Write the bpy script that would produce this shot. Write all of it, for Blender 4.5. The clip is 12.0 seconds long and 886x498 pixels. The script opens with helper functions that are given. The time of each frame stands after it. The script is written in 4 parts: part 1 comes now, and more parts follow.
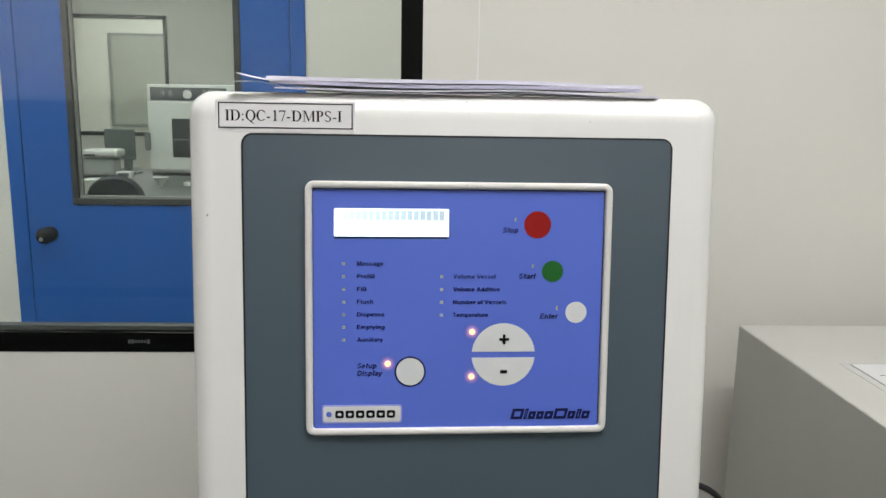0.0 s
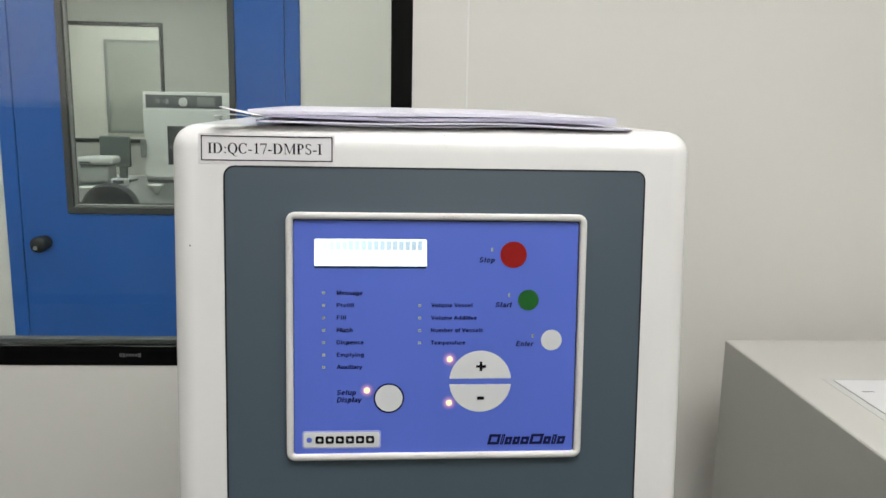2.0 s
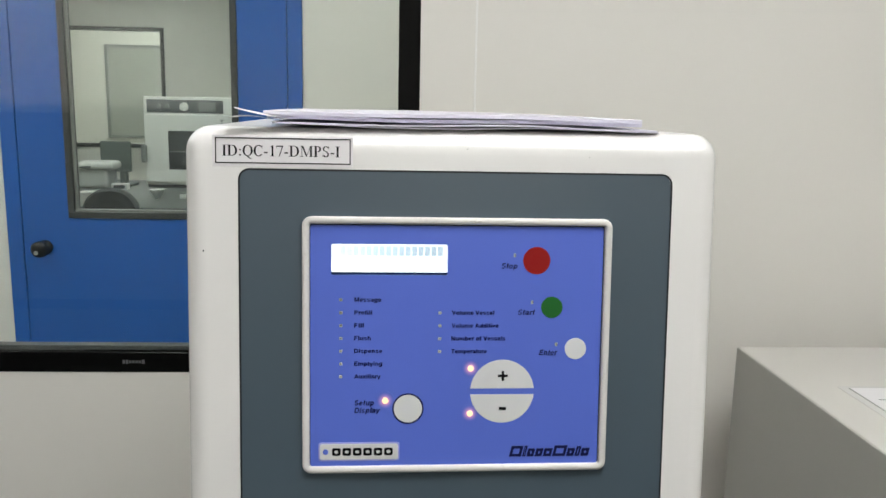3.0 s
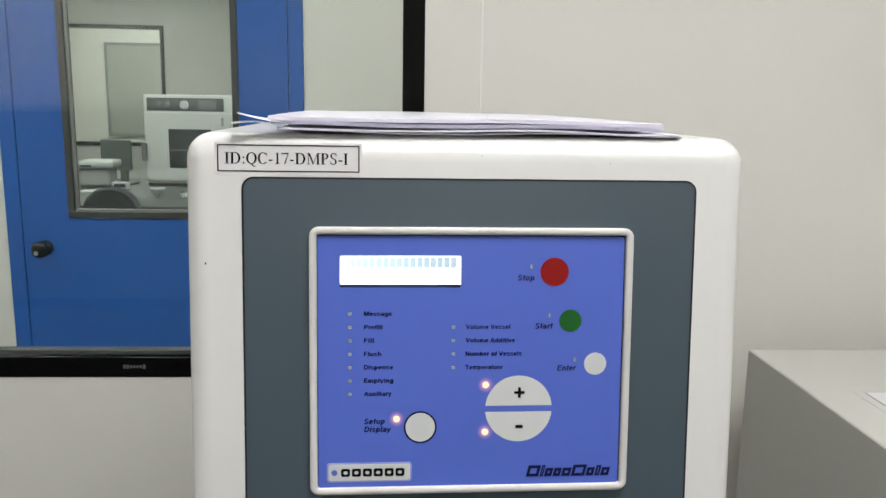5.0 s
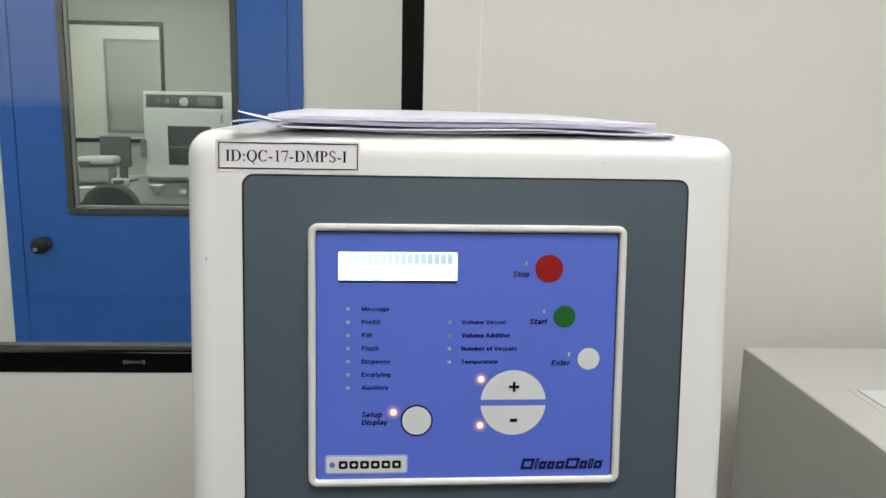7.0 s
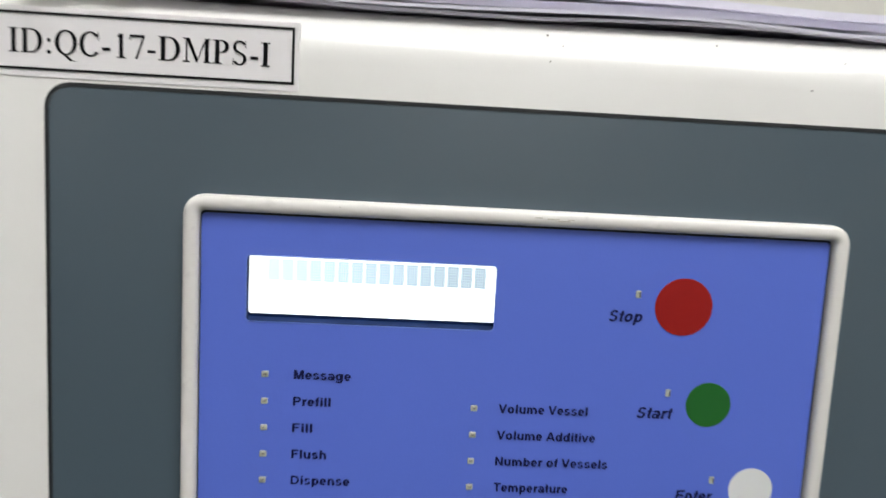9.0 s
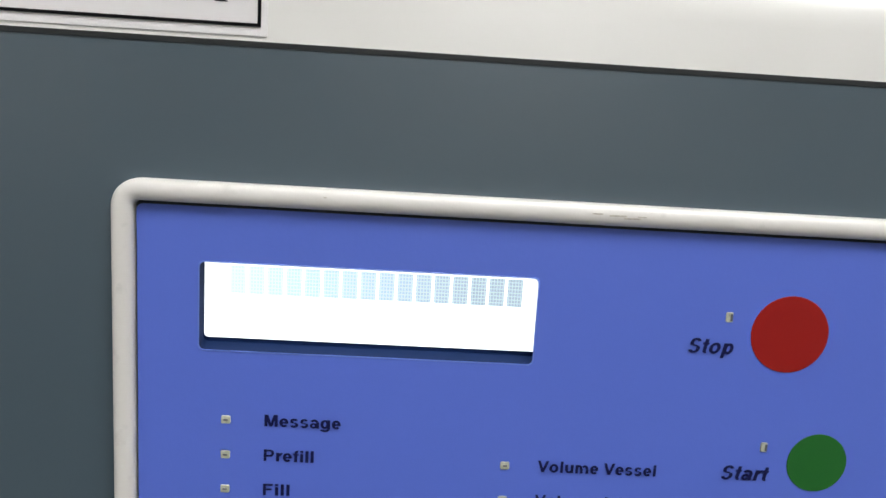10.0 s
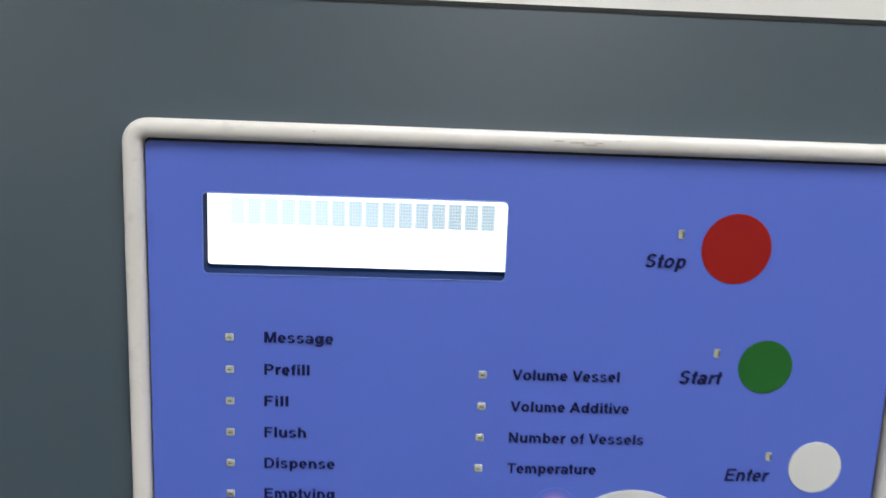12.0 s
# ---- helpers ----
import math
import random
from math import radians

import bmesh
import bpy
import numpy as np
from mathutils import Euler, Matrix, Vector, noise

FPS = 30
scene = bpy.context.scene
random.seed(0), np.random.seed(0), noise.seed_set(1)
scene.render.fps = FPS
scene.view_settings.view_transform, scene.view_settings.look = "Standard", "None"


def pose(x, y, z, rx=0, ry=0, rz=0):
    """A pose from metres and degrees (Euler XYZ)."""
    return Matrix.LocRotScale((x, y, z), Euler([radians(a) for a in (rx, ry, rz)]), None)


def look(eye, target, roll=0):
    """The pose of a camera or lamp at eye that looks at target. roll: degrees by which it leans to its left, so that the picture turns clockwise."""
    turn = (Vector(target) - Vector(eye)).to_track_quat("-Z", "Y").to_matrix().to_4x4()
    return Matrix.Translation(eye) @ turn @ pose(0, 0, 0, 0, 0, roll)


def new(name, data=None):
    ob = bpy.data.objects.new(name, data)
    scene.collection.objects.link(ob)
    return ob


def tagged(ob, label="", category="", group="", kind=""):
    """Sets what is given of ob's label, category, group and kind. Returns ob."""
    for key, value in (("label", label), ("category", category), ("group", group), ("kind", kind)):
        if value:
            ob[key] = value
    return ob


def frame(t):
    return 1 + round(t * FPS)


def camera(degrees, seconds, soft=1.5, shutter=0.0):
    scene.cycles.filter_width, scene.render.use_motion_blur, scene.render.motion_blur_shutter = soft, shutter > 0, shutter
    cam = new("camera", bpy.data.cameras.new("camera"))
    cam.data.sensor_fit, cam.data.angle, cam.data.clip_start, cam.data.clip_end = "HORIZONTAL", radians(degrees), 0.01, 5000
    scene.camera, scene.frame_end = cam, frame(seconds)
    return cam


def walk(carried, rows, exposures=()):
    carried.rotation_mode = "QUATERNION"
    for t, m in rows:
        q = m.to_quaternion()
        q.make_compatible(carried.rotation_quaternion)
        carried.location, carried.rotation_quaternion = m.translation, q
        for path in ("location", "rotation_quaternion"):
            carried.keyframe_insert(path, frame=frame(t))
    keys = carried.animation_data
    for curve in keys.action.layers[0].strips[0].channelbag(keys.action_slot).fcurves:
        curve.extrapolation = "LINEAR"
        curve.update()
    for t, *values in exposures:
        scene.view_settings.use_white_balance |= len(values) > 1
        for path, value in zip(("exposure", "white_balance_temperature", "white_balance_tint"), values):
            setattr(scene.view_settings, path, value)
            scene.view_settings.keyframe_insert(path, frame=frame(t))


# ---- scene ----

# The front of the instrument leans back by LEAN and the instrument stands turned by YAW to the walls.
YAW, LEAN, ANCHOR = 1.5, 5.0, 1.42
BASE = pose(0, 0, ANCHOR, 0, 0, YAW)
FRONT = BASE @ pose(0, 0, 0, -LEAN)          # x right, y into the instrument, z up along its front; origin at the bezel's upper rim
FACE = FRONT @ pose(0, 0.0028, 0)             # the plane of the shell's front
ROWS = [
    (0, (-0.04174, -0.44145, 1.00929), (0.10151, 1.54278, 0.80357), 0.665),
    (0.5, (-0.03544, -0.43943, 1.01315), (0.10504, 1.54467, 0.80431), 0.857),
    (1, (-0.03224, -0.44464, 1.01773), (0.11677, 1.53875, 0.80808), 0.963),
    (1.5, (-0.03148, -0.44698, 1.01969), (0.11869, 1.53650, 0.81166), 0.908),
    (2, (-0.03199, -0.45100, 1.02407), (0.11976, 1.53396, 0.83201), 0.762),
    (2.5, (-0.03278, -0.45000, 1.02521), (0.11946, 1.53610, 0.84567), 0.767),
    (3, (-0.04286, -0.43615, 1.02282), (0.11009, 1.54992, 0.84364), 0.807),
    (5, (-0.04797, -0.41495, 1.02866), (0.10282, 1.57050, 0.84094), 0.585),
    (5.5, (-0.04726, -0.41646, 1.02848), (0.10491, 1.56864, 0.83819), 0.642),
    (6, (-0.04480, -0.41724, 1.02865), (0.10682, 1.56787, 0.83800), 0.669),
    (6.5, (-0.04603, -0.41829, 1.02951), (0.10702, 1.56665, 0.83819), 0.795),
    (7, (-0.04739, -0.42282, 1.02872), (0.10631, 1.56193, 0.83598), 0.831),
    (7.2, (-0.04689, -0.41850, 1.02629), (0.10564, 1.56626, 0.83281), 0.833),
    (8.8, (-0.03376, -0.22067, 1.01333), (0.07949, 1.76345, 0.78877), 2.704),
    (9, (-0.03293, -0.20090, 1.01698), (0.08577, 1.77755, 0.74933), 3.160),
    (9.5, (-0.02624, -0.16445, 1.00597), (0.06601, 1.81157, 0.71131), 3.291),
    (10, (-0.03238, -0.14599, 1.01700), (0.06414, 1.82018, 0.66365), 3.518),
    (10.5, (-0.03283, -0.14512, 1.00979), (0.08345, 1.82240, 0.67017), 3.794),
    (11, (-0.03153, -0.14865, 1.01251), (0.06644, 1.81761, 0.66006), 3.277),
    (11.5, (-0.03163, -0.15200, 1.00666), (0.06738, 1.81843, 0.67865), 2.706),
    (12, (-0.02835, -0.16541, 1.00480), (0.06982, 1.80178, 0.65762), 2.184),
]
cam = camera(58.0, 12.0, 1.5, 0.5)
walk(cam, [(t, FRONT @ look((ex, ey, ez - 1), (gx, gy, gz - 1), roll)) for t, (ex, ey, ez), (gx, gy, gz), roll in ROWS],
     [(0.0, 0.0), (12.0, 0.0)])

# ---- world and light ----
world = bpy.data.worlds.new("world")
scene.world = world
world.use_nodes = True
world.node_tree.nodes["Background"].inputs[0].default_value = (0.8, 0.85, 0.9, 1)
world.node_tree.nodes["Background"].inputs[1].default_value = 0.05
LAMP_NEAR, LAMP_MAIN, LAMP_BACK, LAMP_HALL, LAMP_LAB, LAMP_FAR = 13.5, 13.0, 10.5, 8.0, 10.3, 17.0

# ---- materials ----


def mat(name, color, rough=0.5, metal=0.0, var=0.06, scale=8.0, bump=0.02, fine=120.0, spec=0.5, coat=0.0, stain=0.0, uneven=0.06):
    """A painted or moulded surface: two scales of tone, a little relief and uneven gloss."""
    m = bpy.data.materials.new(name)
    m.use_nodes = True
    nt = m.node_tree
    b = nt.nodes["Principled BSDF"]
    b.inputs["Metallic"].default_value = metal
    b.inputs["Specular IOR Level"].default_value = spec
    b.inputs["Coat Weight"].default_value = coat
    b.inputs["Coat Roughness"].default_value = 0.08
    co = nt.nodes.new("ShaderNodeTexCoord")
    n1 = nt.nodes.new("ShaderNodeTexNoise")
    n1.inputs["Scale"].default_value, n1.inputs["Detail"].default_value = scale, 5
    n2 = nt.nodes.new("ShaderNodeTexNoise")
    n2.inputs["Scale"].default_value, n2.inputs["Detail"].default_value = fine, 3
    for n in (n1, n2):
        nt.links.new(co.outputs["Object"], n.inputs["Vector"])
    ramp = nt.nodes.new("ShaderNodeValToRGB")
    lo = [c * (1 - var) for c in color]
    hi = [min(1, c * (1 + var)) for c in color]
    ramp.color_ramp.elements[0].position, ramp.color_ramp.elements[1].position = 0.3, 0.7
    ramp.color_ramp.elements[0].color = (*lo, 1)
    ramp.color_ramp.elements[1].color = (*hi, 1)
    nt.links.new(n1.outputs["Fac"], ramp.inputs["Fac"])
    out = ramp.outputs["Color"]
    if stain:
        n3 = nt.nodes.new("ShaderNodeTexNoise")
        n3.inputs["Scale"].default_value, n3.inputs["Detail"].default_value = scale * 9, 8
        nt.links.new(co.outputs["Object"], n3.inputs["Vector"])
        r3 = nt.nodes.new("ShaderNodeValToRGB")
        r3.color_ramp.elements[0].position, r3.color_ramp.elements[1].position = 0.64, 0.74
        mx = nt.nodes.new("ShaderNodeMix")
        mx.data_type = "RGBA"
        mul = nt.nodes.new("ShaderNodeMath")
        mul.operation = "MULTIPLY"
        mul.inputs[1].default_value = stain
        nt.links.new(n3.outputs["Fac"], r3.inputs["Fac"])
        nt.links.new(r3.outputs["Color"], mul.inputs[0])
        nt.links.new(mul.outputs[0], mx.inputs[0])
        nt.links.new(out, mx.inputs[6])
        mx.inputs[7].default_value = (*[c * 0.45 for c in color], 1)
        out = mx.outputs[2]
    nt.links.new(out, b.inputs["Base Color"])
    mr = nt.nodes.new("ShaderNodeMapRange")
    mr.inputs[3].default_value, mr.inputs[4].default_value = max(0.02, rough - uneven), rough + uneven
    nt.links.new(n1.outputs["Fac"], mr.inputs[0])
    nt.links.new(mr.outputs[0], b.inputs["Roughness"])
    if bump:
        bp = nt.nodes.new("ShaderNodeBump")
        bp.inputs["Strength"].default_value, bp.inputs["Distance"].default_value = bump, 0.001
        nt.links.new(n2.outputs["Fac"], bp.inputs["Height"])
        nt.links.new(bp.outputs[0], b.inputs["Normal"])
    return m


def glow(name, color, strength, base=(0.8, 0.8, 0.8)):
    m = bpy.data.materials.new(name)
    m.use_nodes = True
    b = m.node_tree.nodes["Principled BSDF"]
    b.inputs["Base Color"].default_value = (*base, 1)
    b.inputs["Roughness"].default_value = 0.25
    b.inputs["Emission Color"].default_value = (*color, 1)
    b.inputs["Emission Strength"].default_value = strength
    return m


def halo(name, base, color, strength, radius):
    """Membrane lit from behind by a small lamp: the light fades away from its centre."""
    m = glow(name, color, 0.0, base)
    m.node_tree.nodes["Principled BSDF"].inputs["Roughness"].default_value = 0.42
    nt = m.node_tree
    b = nt.nodes["Principled BSDF"]
    co = nt.nodes.new("ShaderNodeTexCoord")
    ln = nt.nodes.new("ShaderNodeVectorMath")
    ln.operation = "LENGTH"
    mr = nt.nodes.new("ShaderNodeMapRange")
    mr.inputs[1].default_value, mr.inputs[2].default_value = 0.0, radius
    mr.inputs[3].default_value, mr.inputs[4].default_value = 1.0, 0.0
    pw = nt.nodes.new("ShaderNodeMath")
    pw.operation = "POWER"
    pw.inputs[1].default_value = 2.2
    mu = nt.nodes.new("ShaderNodeMath")
    mu.operation = "MULTIPLY"
    mu.inputs[1].default_value = strength
    nt.links.new(co.outputs["Object"], ln.inputs[0])
    nt.links.new(ln.outputs["Value"], mr.inputs[0])
    nt.links.new(mr.outputs[0], pw.inputs[0])
    nt.links.new(pw.outputs[0], mu.inputs[0])
    nt.links.new(mu.outputs[0], b.inputs["Emission Strength"])
    return m


def glass(name, color=(0.95, 0.98, 0.96), rough=0.0):
    m = bpy.data.materials.new(name)
    m.use_nodes = True
    b = m.node_tree.nodes["Principled BSDF"]
    b.inputs["Base Color"].default_value = (*color, 1)
    b.inputs["Roughness"].default_value = rough
    b.inputs["IOR"].default_value = 1.45
    b.inputs["Transmission Weight"].default_value = 1.0
    return m


def lcd_cells(name):
    """Dark dot cells of a character display, which fade out towards its left end."""
    m = bpy.data.materials.new(name)
    m.use_nodes = True
    nt = m.node_tree
    b = nt.nodes["Principled BSDF"]
    b.inputs["Base Color"].default_value = (0.1, 0.13, 0.15, 1)
    b.inputs["Roughness"].default_value = 0.3
    co = nt.nodes.new("ShaderNodeTexCoord")
    sep = nt.nodes.new("ShaderNodeSeparateXYZ")
    nt.links.new(co.outputs["Object"], sep.inputs[0])
    fade = nt.nodes.new("ShaderNodeMapRange")
    info = nt.nodes.new("ShaderNodeNewGeometry")
    sepg = nt.nodes.new("ShaderNodeSeparateXYZ")
    nt.links.new(info.outputs["Position"], sepg.inputs[0])
    nt.links.new(sepg.outputs["X"], fade.inputs[0])
    fade.inputs[1].default_value, fade.inputs[2].default_value = -0.068, -0.018
    fade.inputs[3].default_value, fade.inputs[4].default_value = 1.10, 0.64
    waves = []
    for axis, pitch in (("X", 0.00059), ("Z", 0.0007)):
        mu = nt.nodes.new("ShaderNodeMath")
        mu.operation = "MULTIPLY"
        mu.inputs[1].default_value = 2 * math.pi / pitch
        si = nt.nodes.new("ShaderNodeMath")
        si.operation = "COSINE"
        gt = nt.nodes.new("ShaderNodeMath")
        gt.operation = "GREATER_THAN"
        gt.inputs[1].default_value = 0.72
        nt.links.new(sep.outputs[axis], mu.inputs[0])
        nt.links.new(mu.outputs[0], si.inputs[0])
        nt.links.new(si.outputs[0], gt.inputs[0])
        waves.append(gt)
    mx = nt.nodes.new("ShaderNodeMath")
    mx.operation = "MAXIMUM"
    nt.links.new(waves[0].outputs[0], mx.inputs[0])
    nt.links.new(waves[1].outputs[0], mx.inputs[1])
    gain = nt.nodes.new("ShaderNodeMath")
    gain.operation = "MULTIPLY_ADD"
    gain.inputs[1].default_value = 0.38
    nt.links.new(mx.outputs[0], gain.inputs[0])
    nt.links.new(fade.outputs[0], gain.inputs[2])
    b.inputs["Emission Color"].default_value = (0.70, 0.88, 1.0, 1)
    nt.links.new(gain.outputs[0], b.inputs["Emission Strength"])
    return m


M_SHELL = mat("white_moulded_shell", (0.745, 0.725, 0.70), 0.25, var=0.02, scale=3, bump=0.015, fine=300, coat=0.08)
M_GREYPANEL = mat("slate_grey_panel", (0.060, 0.087, 0.109), 0.33, var=0.02, scale=4, bump=0.012, fine=1600, spec=0.9, uneven=0.02)
M_GAP = mat("dark_gap", (0.010, 0.012, 0.014), 0.6, var=0.1)
M_SPECK = mat("brown_speck", (0.22, 0.20, 0.18), 0.7, var=0.2, bump=0)
M_BEZEL = mat("cream_bezel", (0.69, 0.66, 0.63), 0.3, var=0.03, scale=20, bump=0.04, fine=600, stain=0.25)
M_SCUFF = mat("brown_scuff", (0.50, 0.46, 0.40), 0.7, var=0.35, scale=1500, bump=0.1)
M_BLUE = mat("violet_blue_membrane", (0.092, 0.150, 0.585), 0.42, var=0.03, scale=6, bump=0.03, fine=900)
M_NAVY = mat("navy_print", (0.005, 0.007, 0.060), 0.6, var=0.1, bump=0, spec=0.2)
M_BLACK = mat("black_print", (0.005, 0.005, 0.006), 0.7, var=0.1, bump=0, spec=0.08)
M_RED = mat("red_key", (0.28, 0.012, 0.010), 0.5, var=0.04, scale=30, bump=0.01, spec=0.15)
M_GREEN = mat("green_key", (0.016, 0.115, 0.022), 0.5, var=0.04, scale=30, bump=0.01, spec=0.2)
M_KEY = mat("pale_key", (0.66, 0.66, 0.65), 0.42, var=0.02, scale=30, bump=0.03)
M_PLATE = mat("pale_lilac_plate", (0.30, 0.32, 0.66), 0.4, var=0.03, bump=0)
M_RECESS = mat("dark_display_recess", (0.006, 0.018, 0.070), 0.9, var=0.1, bump=0, spec=0.1)
# membrane blue made paler: a highlight put into the colour
M_LIP_HIGHLIGHT = mat("blue_lip_highlight", (0.13, 0.21, 0.63), 0.3, var=0.03, bump=0)
M_LEDOFF = mat("unlit_led", (0.46, 0.47, 0.36), 0.3, var=0.25, scale=900, bump=0)
M_LEDDARK = mat("led_chip", (0.12, 0.12, 0.13), 0.4, var=0.2, bump=0)
M_LEDON = glow("lit_orange_led", (1.0, 0.70, 0.40), 1.6, (0.05, 0.03, 0.02))
M_LEDHALO = halo("led_diffuser", (0.092, 0.150, 0.585), (1.0, 0.38, 0.22), 1.3, 0.0052)
M_LCD = glow("backlit_display", (0.93, 1.0, 1.0), 1.2)
M_CELLS = lcd_cells("display_cells")
M_LABEL = mat("laminated_label", (0.78, 0.75, 0.755), 0.4, var=0.02, bump=0.01, coat=0.6)
M_PAPER = mat("white_paper", (0.73, 0.71, 0.80), 0.7, var=0.03, scale=12, bump=0.05)
M_SLEEVE = mat("sleeved_paper", (0.73, 0.71, 0.80), 0.5, var=0.03, scale=12, bump=0.04, coat=0.25)
M_PAPER2 = mat("white_sheet", (0.74, 0.73, 0.74), 0.7, var=0.03, scale=12, bump=0.05)
M_WALL = mat("white_wall_panel", (0.735, 0.712, 0.662), 0.55, var=0.02, scale=2.5, bump=0.03, fine=300)
M_JOINT = mat("white_joint_sealant", (0.82, 0.81, 0.78), 0.5, var=0.02)
M_CEIL = mat("white_ceiling", (0.8, 0.8, 0.78), 0.6, var=0.02, scale=2)
M_FLOOR = mat("grey_epoxy_floor", (0.11, 0.125, 0.12), 0.3, var=0.06, scale=3, bump=0.05)
M_FRAME = mat("gloss_black_frame", (0.004, 0.004, 0.004), 0.10, var=0.2, bump=0.0, spec=0.10)
M_LOGO = mat("grey_print", (0.11, 0.11, 0.115), 0.5, var=0.1, bump=0)
M_DOOR = mat("blue_door_paint", (0.016, 0.105, 0.40), 0.3, var=0.06, scale=2.0, bump=0.05, fine=60)
M_DOORGAP = mat("door_gap", (0.01, 0.025, 0.09), 0.6)
M_GASKET = mat("dark_grey_gasket", (0.045, 0.048, 0.046), 0.4, var=0.1)
M_BEAD = mat("grey_glazing_bead", (0.22, 0.225, 0.21), 0.35, var=0.1)
M_KNOB = mat("black_knob", (0.010, 0.011, 0.013), 0.25, var=0.1)
M_STEEL = mat("brushed_steel", (0.55, 0.55, 0.55), 0.3, metal=1.0)
M_CABINET = mat("off_white_cabinet", (0.59, 0.572, 0.535), 0.45, var=0.02, scale=4, bump=0.05, fine=500)
# greyer than M_CABINET: shade on the housing's sides, put into the colour
M_CABINET_SHADE = mat("cabinet_side_shade", (0.42, 0.415, 0.385), 0.45, var=0.03, scale=4, bump=0.05, fine=500)
M_FILM = mat("clear_film", (0.69, 0.68, 0.66), 0.3, var=0.03, scale=20, bump=0.1, fine=60, coat=0.8)
M_OVEN = mat("white_oven_enamel", (0.72, 0.71, 0.68), 0.35, var=0.02)
M_BALANCE = mat("pale_grey_plastic", (0.40, 0.41, 0.39), 0.4)
M_OVENDARK = mat("dark_oven_trim", (0.10, 0.105, 0.11), 0.3, var=0.05)
M_OVENGLASS = mat("dark_oven_window", (0.085, 0.088, 0.09), 0.12, var=0.3, scale=6)
M_SCREEN = mat("monitor_grey_back", (0.13, 0.15, 0.14), 0.5)
M_CUPBOARD = mat("grey_cupboard_laminate", (0.29, 0.30, 0.29), 0.45)
M_BOARD = mat("grey_green_board", (0.36, 0.365, 0.33), 0.5)
M_CHAIR = mat("dark_chair_fabric", (0.045, 0.048, 0.05), 0.85, var=0.2, bump=0.3)
M_BENCH = mat("grey_bench_top", (0.10, 0.108, 0.105), 0.45)
M_GLASS = glass("window_glass", (0.92, 0.96, 0.94))
M_CABLE = mat("black_cable", (0.015, 0.015, 0.016), 0.45)
M_GREYTRIM = mat("grey_trim", (0.22, 0.23, 0.22), 0.4)

# ---- mesh helpers ----


def part(name, bm, material, parent=None, label="", m=None, smooth=False):
    """Links a bmesh as one mesh object, under a thing where one is given."""
    me = bpy.data.meshes.new(name)
    bmesh.ops.recalc_face_normals(bm, faces=bm.faces)
    bm.to_mesh(me)
    bm.free()
    if smooth:
        me.shade_smooth()
    me.materials.append(material)
    ob = new(name, me)
    if m is not None:
        ob.matrix_basis = m
    if parent is not None:
        ob.parent = parent
        ob.matrix_parent_inverse = world_of(parent).inverted()
    if label:
        ob["label"] = label
    return ob


def world_of(ob):
    m = ob.matrix_basis
    if ob.parent is not None:
        m = world_of(ob.parent) @ ob.matrix_parent_inverse @ m
    return m


def thing(name, place, label, category, group="", kind="", rz=0):
    ob = new(name)
    ob.empty_display_size = 0.05
    ob.matrix_basis = pose(*place, 0, 0, rz)
    return tagged(ob, label, category, group, kind)


def block(x0, x1, y0, y1, z0, z1, bevel=0.0, segs=2, bm=None):
    bm = bm or bmesh.new()
    made = bmesh.ops.create_cube(bm, size=1)["verts"]
    for v in made:
        v.co = Vector(((x0 + x1) / 2 + v.co.x * (x1 - x0), (y0 + y1) / 2 + v.co.y * (y1 - y0), (z0 + z1) / 2 + v.co.z * (z1 - z0)))
    if bevel:
        edges = {e for v in made for e in v.link_edges}
        bmesh.ops.bevel(bm, geom=list(edges), offset=bevel, segments=segs, affect="EDGES", profile=0.5)
    return bm


def rim(x0, x1, z0, z1, r, n=5):
    """Corner points of a rounded rectangle, counter-clockwise."""
    r = max(min(r, (x1 - x0) / 2 - 1e-6, (z1 - z0) / 2 - 1e-6), 1e-5)
    pts = []
    for cx, cz, a0 in ((x1 - r, z1 - r, 0), (x0 + r, z1 - r, 90), (x0 + r, z0 + r, 180), (x1 - r, z0 + r, 270)):
        for i in range(n + 1):
            a = radians(a0 + 90 * i / n)
            pts.append((cx + r * math.cos(a), cz + r * math.sin(a)))
    return pts


def loft(loops, cap_first=False, cap_last=False, bm=None):
    """Skins loops of equally many points (x, y, z)."""
    bm = bm or bmesh.new()
    rings = [[bm.verts.new(p) for p in lp] for lp in loops]
    for a, b in zip(rings, rings[1:]):
        k = len(a)
        for i in range(k):
            bm.faces.new((a[i], a[(i + 1) % k], b[(i + 1) % k], b[i]))
    if cap_first:
        bm.faces.new(rings[0])
    if cap_last:
        bm.faces.new(rings[-1])
    return bm


def slab(x0, x1, z0, z1, r, steps, n=5, cap=True):
    """A moulded plate: rounded rectangles inset and moved in y, step by step; negative y is proud."""
    loops = []
    for inset, y in steps:
        loops.append([(x, y, z) for x, z in rim(x0 + inset, x1 - inset, z0 + inset, z1 - inset, r - inset, n)])
    return loft(loops, cap_last=cap)


def disc(cx, cz, r, h, n=40, edge=0.0004, squash=1.0):
    loops = []
    for rr, y in ((r, 0.0), (r, -h + edge), (r - edge, -h)):
        loops.append([(cx + rr * math.cos(2 * math.pi * i / n), y, cz + squash * rr * math.sin(2 * math.pi * i / n)) for i in range(n)])
    return loft(loops, cap_last=True)


